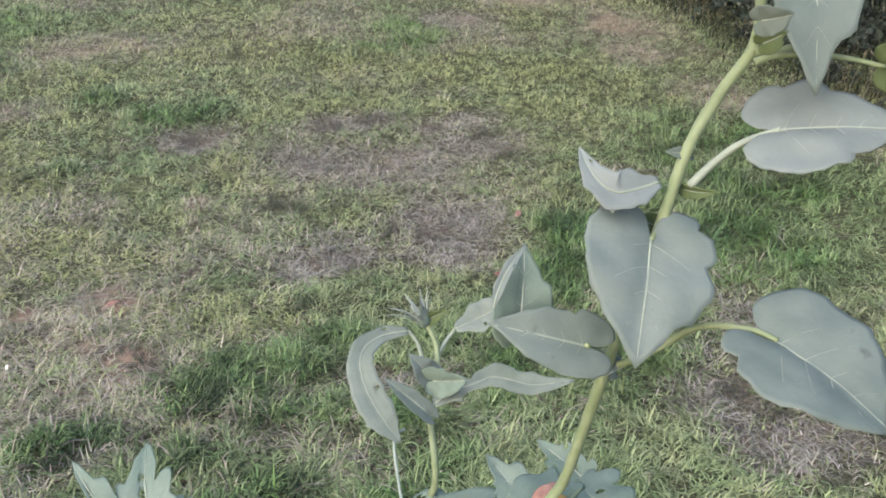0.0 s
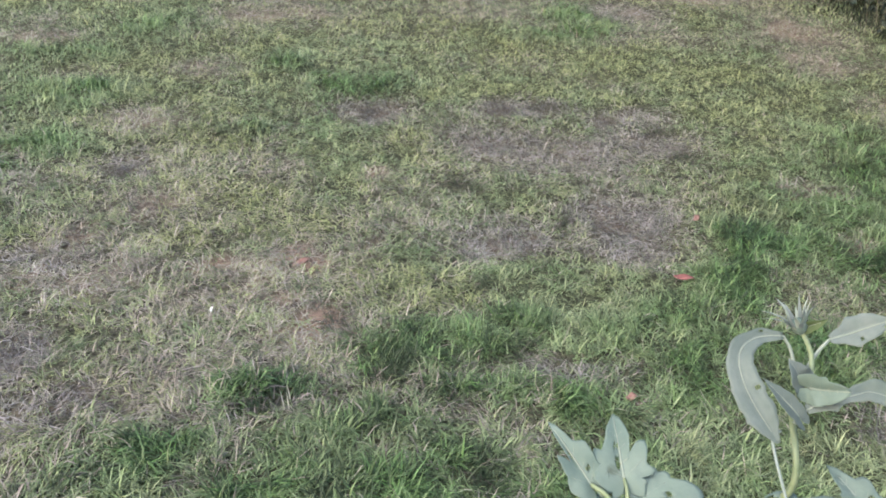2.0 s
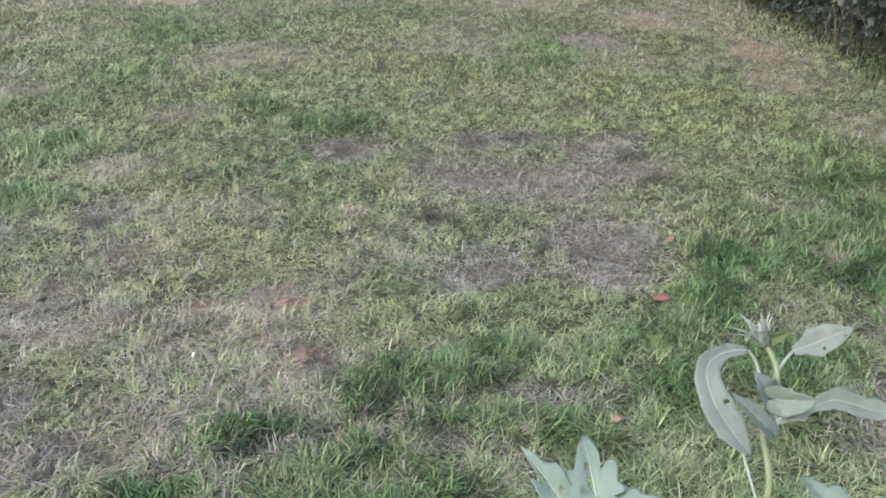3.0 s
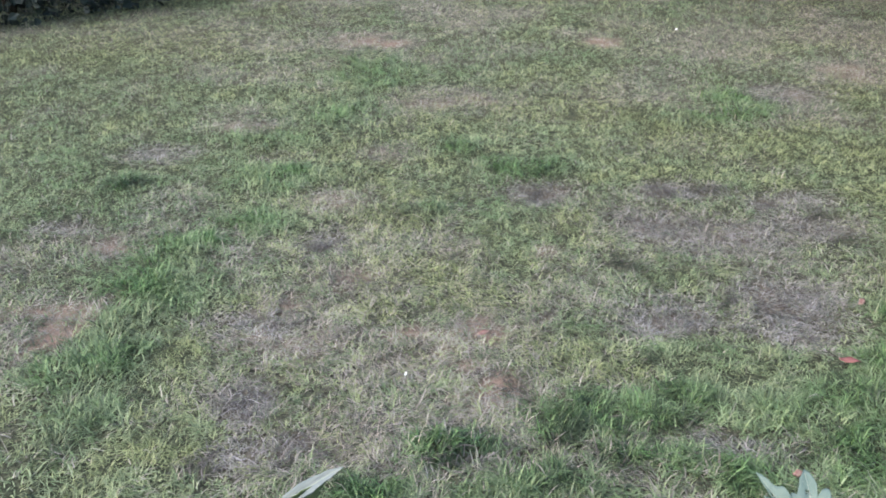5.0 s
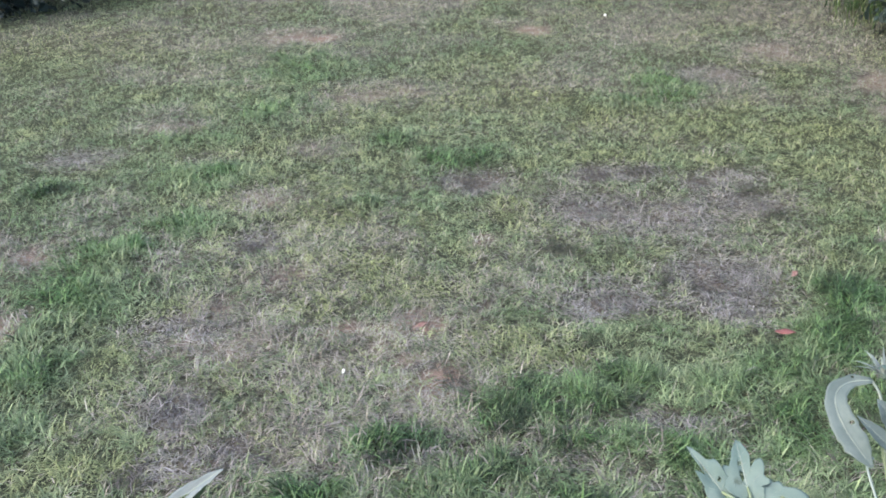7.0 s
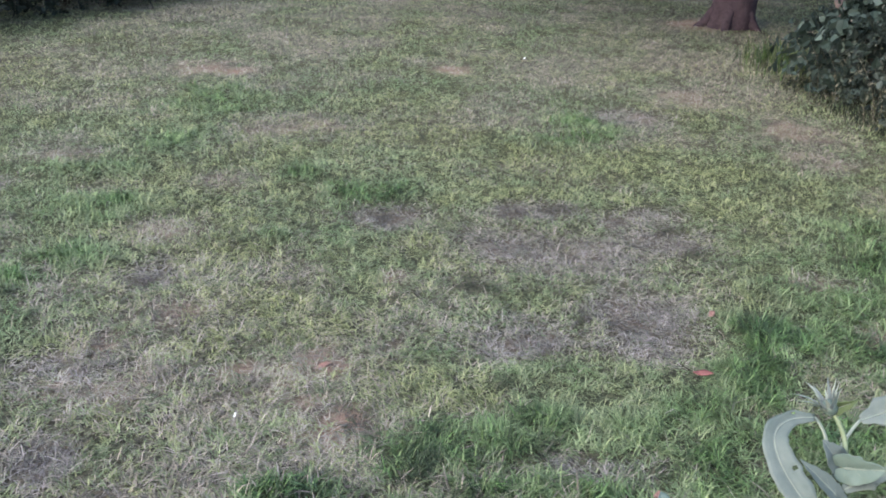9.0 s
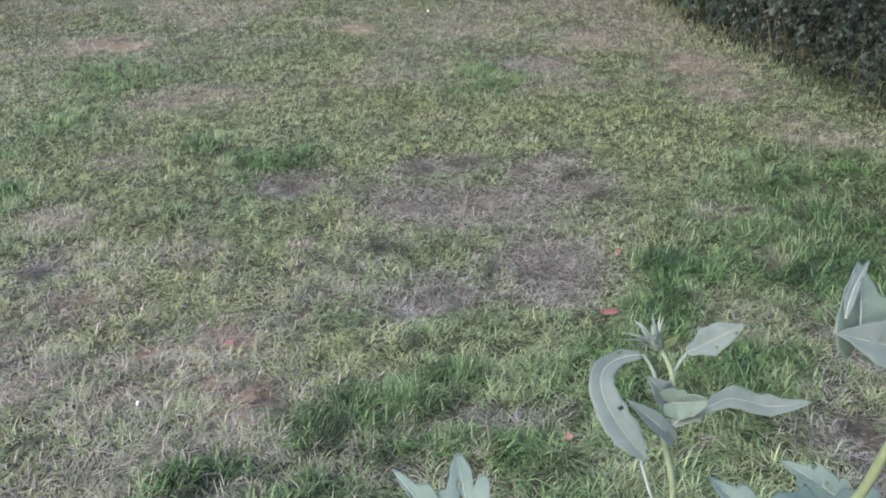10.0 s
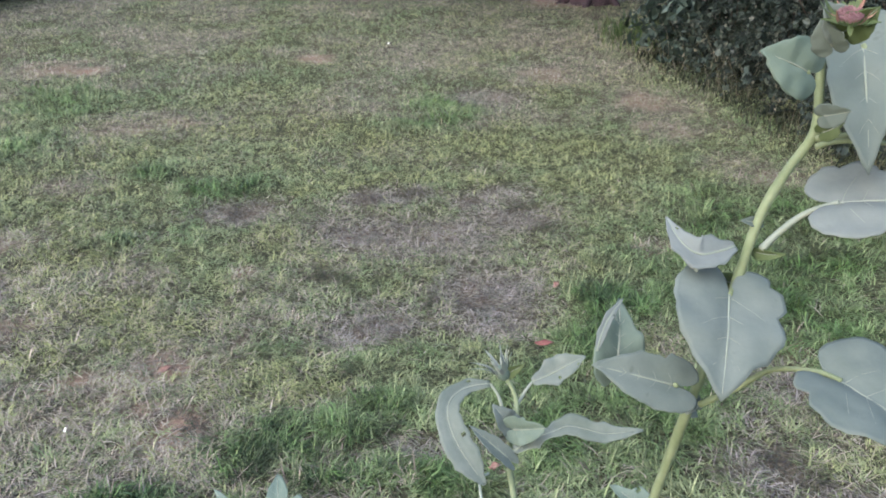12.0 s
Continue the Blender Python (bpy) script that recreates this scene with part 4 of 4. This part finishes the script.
curled_leaf(small, [(0.448, 0.618, 1.025), (0.467, 0.618, 1.038), (0.481, 0.616, 1.042), (0.502, 0.614, 1.049), (0.531, 0.601, 1.045), (0.567, 0.593, 1.049)], [(-0.303, -0.556, 0.774), (-0.323, -0.558, 0.764), (-0.336, -0.556, 0.760), (-0.357, -0.553, 0.753), (-0.382, -0.536, 0.753), (-0.413, -0.523, 0.746)], (0.0080, 0.0225, 0.0110, 0.0215, 0.0205, 0.0021), 0.22, pet=[(0.440, 0.616, 1.011), (0.444, 0.618, 1.019), (0.448, 0.618, 1.025)])
leaf(small, (0.45, 0.637, 1.039), (0.431, 0.642, 1.065), (0.179, -0.902, 0.392), 0.026, fold=0.3)
leaf(small, (0.449, 0.627, 1.043), (0.475, 0.601, 1.06), (-0.729, -0.649, 0.216), 0.031, fold=0.3, mat=LOW_LEAF)
leaf(small, (0.439, 0.613, 1.023), (0.405, 0.629, 1.054), (0.179, -0.728, 0.662), 0.019, fold=0.3)
leaf(small, (0.453, 0.67, 1.078), (0.469, 0.661, 1.094), (-0.494, -0.86, 0.13), 0.013, fold=0.4, mat=GREEN_LEAF)
bud(small, (0.451, 0.67, 1.076), (-0.008, 0.005, 0.019))
hanging(small, [(0.418, 0.601, 1.017), (0.406, 0.589, 1.016), (0.402, 0.526, 0.991)])
leaf(small, (0.402, 0.569, 0.917), (0.510, 0.598, 0.929), (-0.040, -0.258, 0.965), 0.067, fold=0.22, droop=0.16, holes=3, mat=LOW_LEAF, pet=[(0.441, 0.614, 0.871), (0.421, 0.591, 0.906), (0.402, 0.569, 0.917)])
leaf(small, (0.412, 0.533, 0.902), (0.465, 0.555, 0.928), (-0.311, -0.299, 0.902), 0.051, fold=0.22, droop=0.16, holes=2, mat=LOW_LEAF, pet=[(0.441, 0.614, 0.871), (0.426, 0.573, 0.899), (0.412, 0.533, 0.902)])
leaf(small, (0.527, 0.578, 0.921), (0.505, 0.639, 0.934), (-0.172, -0.258, 0.951), 0.053, fold=0.22, droop=0.16, holes=2, mat=LOW_LEAF, pet=[(0.441, 0.614, 0.871), (0.484, 0.596, 0.908), (0.527, 0.578, 0.921)])
leaf(small, (0.376, 0.549, 0.900), (0.404, 0.604, 0.915), (-0.138, -0.194, 0.971), 0.040, fold=0.22, droop=0.16, holes=3, mat=LOW_LEAF, pet=[(0.441, 0.614, 0.871), (0.408, 0.581, 0.897), (0.376, 0.549, 0.900)])
small.location.x += 0.012
low = plant((0.25, 0.52, 0), "low sunflower with chewed grey-green leaves")
stem(low, [(0.248, 0.518, -0.020), (0.248, 0.508, 0.550), (0.241, 0.468, 0.940), (0.238, 0.448, 1.080)], 0.0042, 0.0025)
leaf(low, (0.217, 0.470, 1.100), (0.192, 0.511, 1.120), (-0.136, -0.489, 0.862), 0.032, fold=0.22, droop=0.16, holes=2, mat=LOW_LEAF, pet=[(0.238, 0.448, 1.080), (0.227, 0.459, 1.098), (0.217, 0.470, 1.100)])
leaf(low, (0.239, 0.470, 1.105), (0.239, 0.514, 1.123), (-0.230, -0.363, 0.903), 0.045, fold=0.22, droop=0.16, holes=4, mat=LOW_LEAF, pet=[(0.238, 0.448, 1.080), (0.239, 0.459, 1.100), (0.239, 0.470, 1.105)])
leaf(low, (0.229, 0.455, 1.092), (0.200, 0.415, 1.086), (-0.214, 0.009, 0.977), 0.045, fold=0.22, droop=0.16, holes=2, mat=LOW_LEAF, pet=[(0.238, 0.448, 1.080), (0.233, 0.451, 1.094), (0.229, 0.455, 1.092)])
leaf(low, (0.245, 0.457, 1.099), (0.303, 0.422, 1.095), (-0.105, -0.283, 0.953), 0.060, fold=0.22, droop=0.16, holes=2, mat=LOW_LEAF, pet=[(0.238, 0.448, 1.080), (0.241, 0.453, 1.098), (0.245, 0.457, 1.099)])
leaf(low, (0.247, 0.440, 1.093), (0.273, 0.391, 1.091), (-0.036, -0.059, 0.998), 0.036, fold=0.22, droop=0.16, holes=2, mat=LOW_LEAF, pet=[(0.238, 0.448, 1.080), (0.243, 0.444, 1.094), (0.247, 0.440, 1.093)])
leaf(low, (0.221, 0.439, 1.092), (0.238, 0.393, 1.087), (-0.047, -0.116, 0.992), 0.039, fold=0.22, droop=0.16, holes=1, mat=LOW_LEAF, pet=[(0.238, 0.448, 1.080), (0.230, 0.444, 1.094), (0.221, 0.439, 1.092)])
side = plant((-0.32, 0.48, 0), "sunflower with one pale narrow leaf")
stem(side, [(-0.320, 0.480, -0.020), (-0.310, 0.490, 0.500), (-0.238, 0.324, 1.220)], 0.0043, 0.0026)
# White for the leaf's lit upper strip, green for its shaded lower side.
curled_leaf(side, [(-0.229, 0.329, 1.229), (-0.216, 0.330, 1.239), (-0.203, 0.332, 1.248), (-0.191, 0.333, 1.257), (-0.181, 0.333, 1.264)], [(0.248, -0.474, 0.845), (0.236, -0.485, 0.842), (0.223, -0.496, 0.839), (0.211, -0.506, 0.836), (0.200, -0.514, 0.834)], (0.0087, 0.0114, 0.01, 0.006, 0.0007), 0.3, mat=WHITE_LEAF)
leaf(side, (-0.224, 0.326, 1.228), (-0.194, 0.339, 1.247), (0.427, -0.901, -0.074), 0.020, fold=0.1, droop=0.1, mat=GREEN_LEAF)


# ---- litter on the lawn ----
def litter(name, place, size, turn, mat, label, category):
    """A thin torn scrap with bent corners, lying in the grass."""
    rs = random.Random(round(place[0] * 1000))
    bm = bmesh.new()
    rows = []
    for i in range(7):
        s = i / 6 - 0.5
        w = 0.5 * size[1] * (1 - 0.5 * abs(s) + rs.uniform(-0.15, 0.15))
        rows.append([bm.verts.new((s * size[0], j * w, 0.006 * math.sin(5 * s + j) + rs.uniform(0, 0.003))) for j in (-1, -0.3, 0.4, 1)])
    for p, q in zip(rows, rows[1:]):
        for k in range(3):
            bm.faces.new((p[k], p[k + 1], q[k + 1], q[k]))
    ob = part(name, bm, mat)
    thick = ob.modifiers.new("thickness", 'SOLIDIFY')
    thick.thickness, thick.offset = 0.003, 0
    z = float(ground_height(np.array([place[0]]), np.array([place[1]]))[0])
    ob.matrix_world = pose(place[0], place[1], z + place[2], 4, 0, turn)
    return tagged(ob, label, category)


litter("plastic_scrap", (1.120, 2.320, 0.03), (0.066, 0.020), -20, RED, "faded red plastic scrap lying in grass", "litter")
litter("leaf_scrap", (-0.147, 2.448, 0.008), (0.06, 0.022), 35, DEAD, "withered reddish leaf scrap in dry thatch", "leaf")
litter("leaf_scrap", (1.310, 2.740, 0.02), (0.03, 0.02), 60, DEAD, "dead red leaf fallen on the grass", "leaf")
litter("paper_scrap", (1.372, 7.380, 0.03), (0.022, 0.018), 10, WHITE, "white paper scrap lying on the lawn", "litter")
litter("paper_scrap", (-0.395, 2.155, 0.02), (0.008, 0.006), 30, WHITE, "tiny white paper scrap in the grass", "litter")
litter("leaf_scrap", (0.785, 1.751, 0.02), (0.028, 0.018), 15, DEAD, "small reddish dead leaf lying in grass", "leaf")
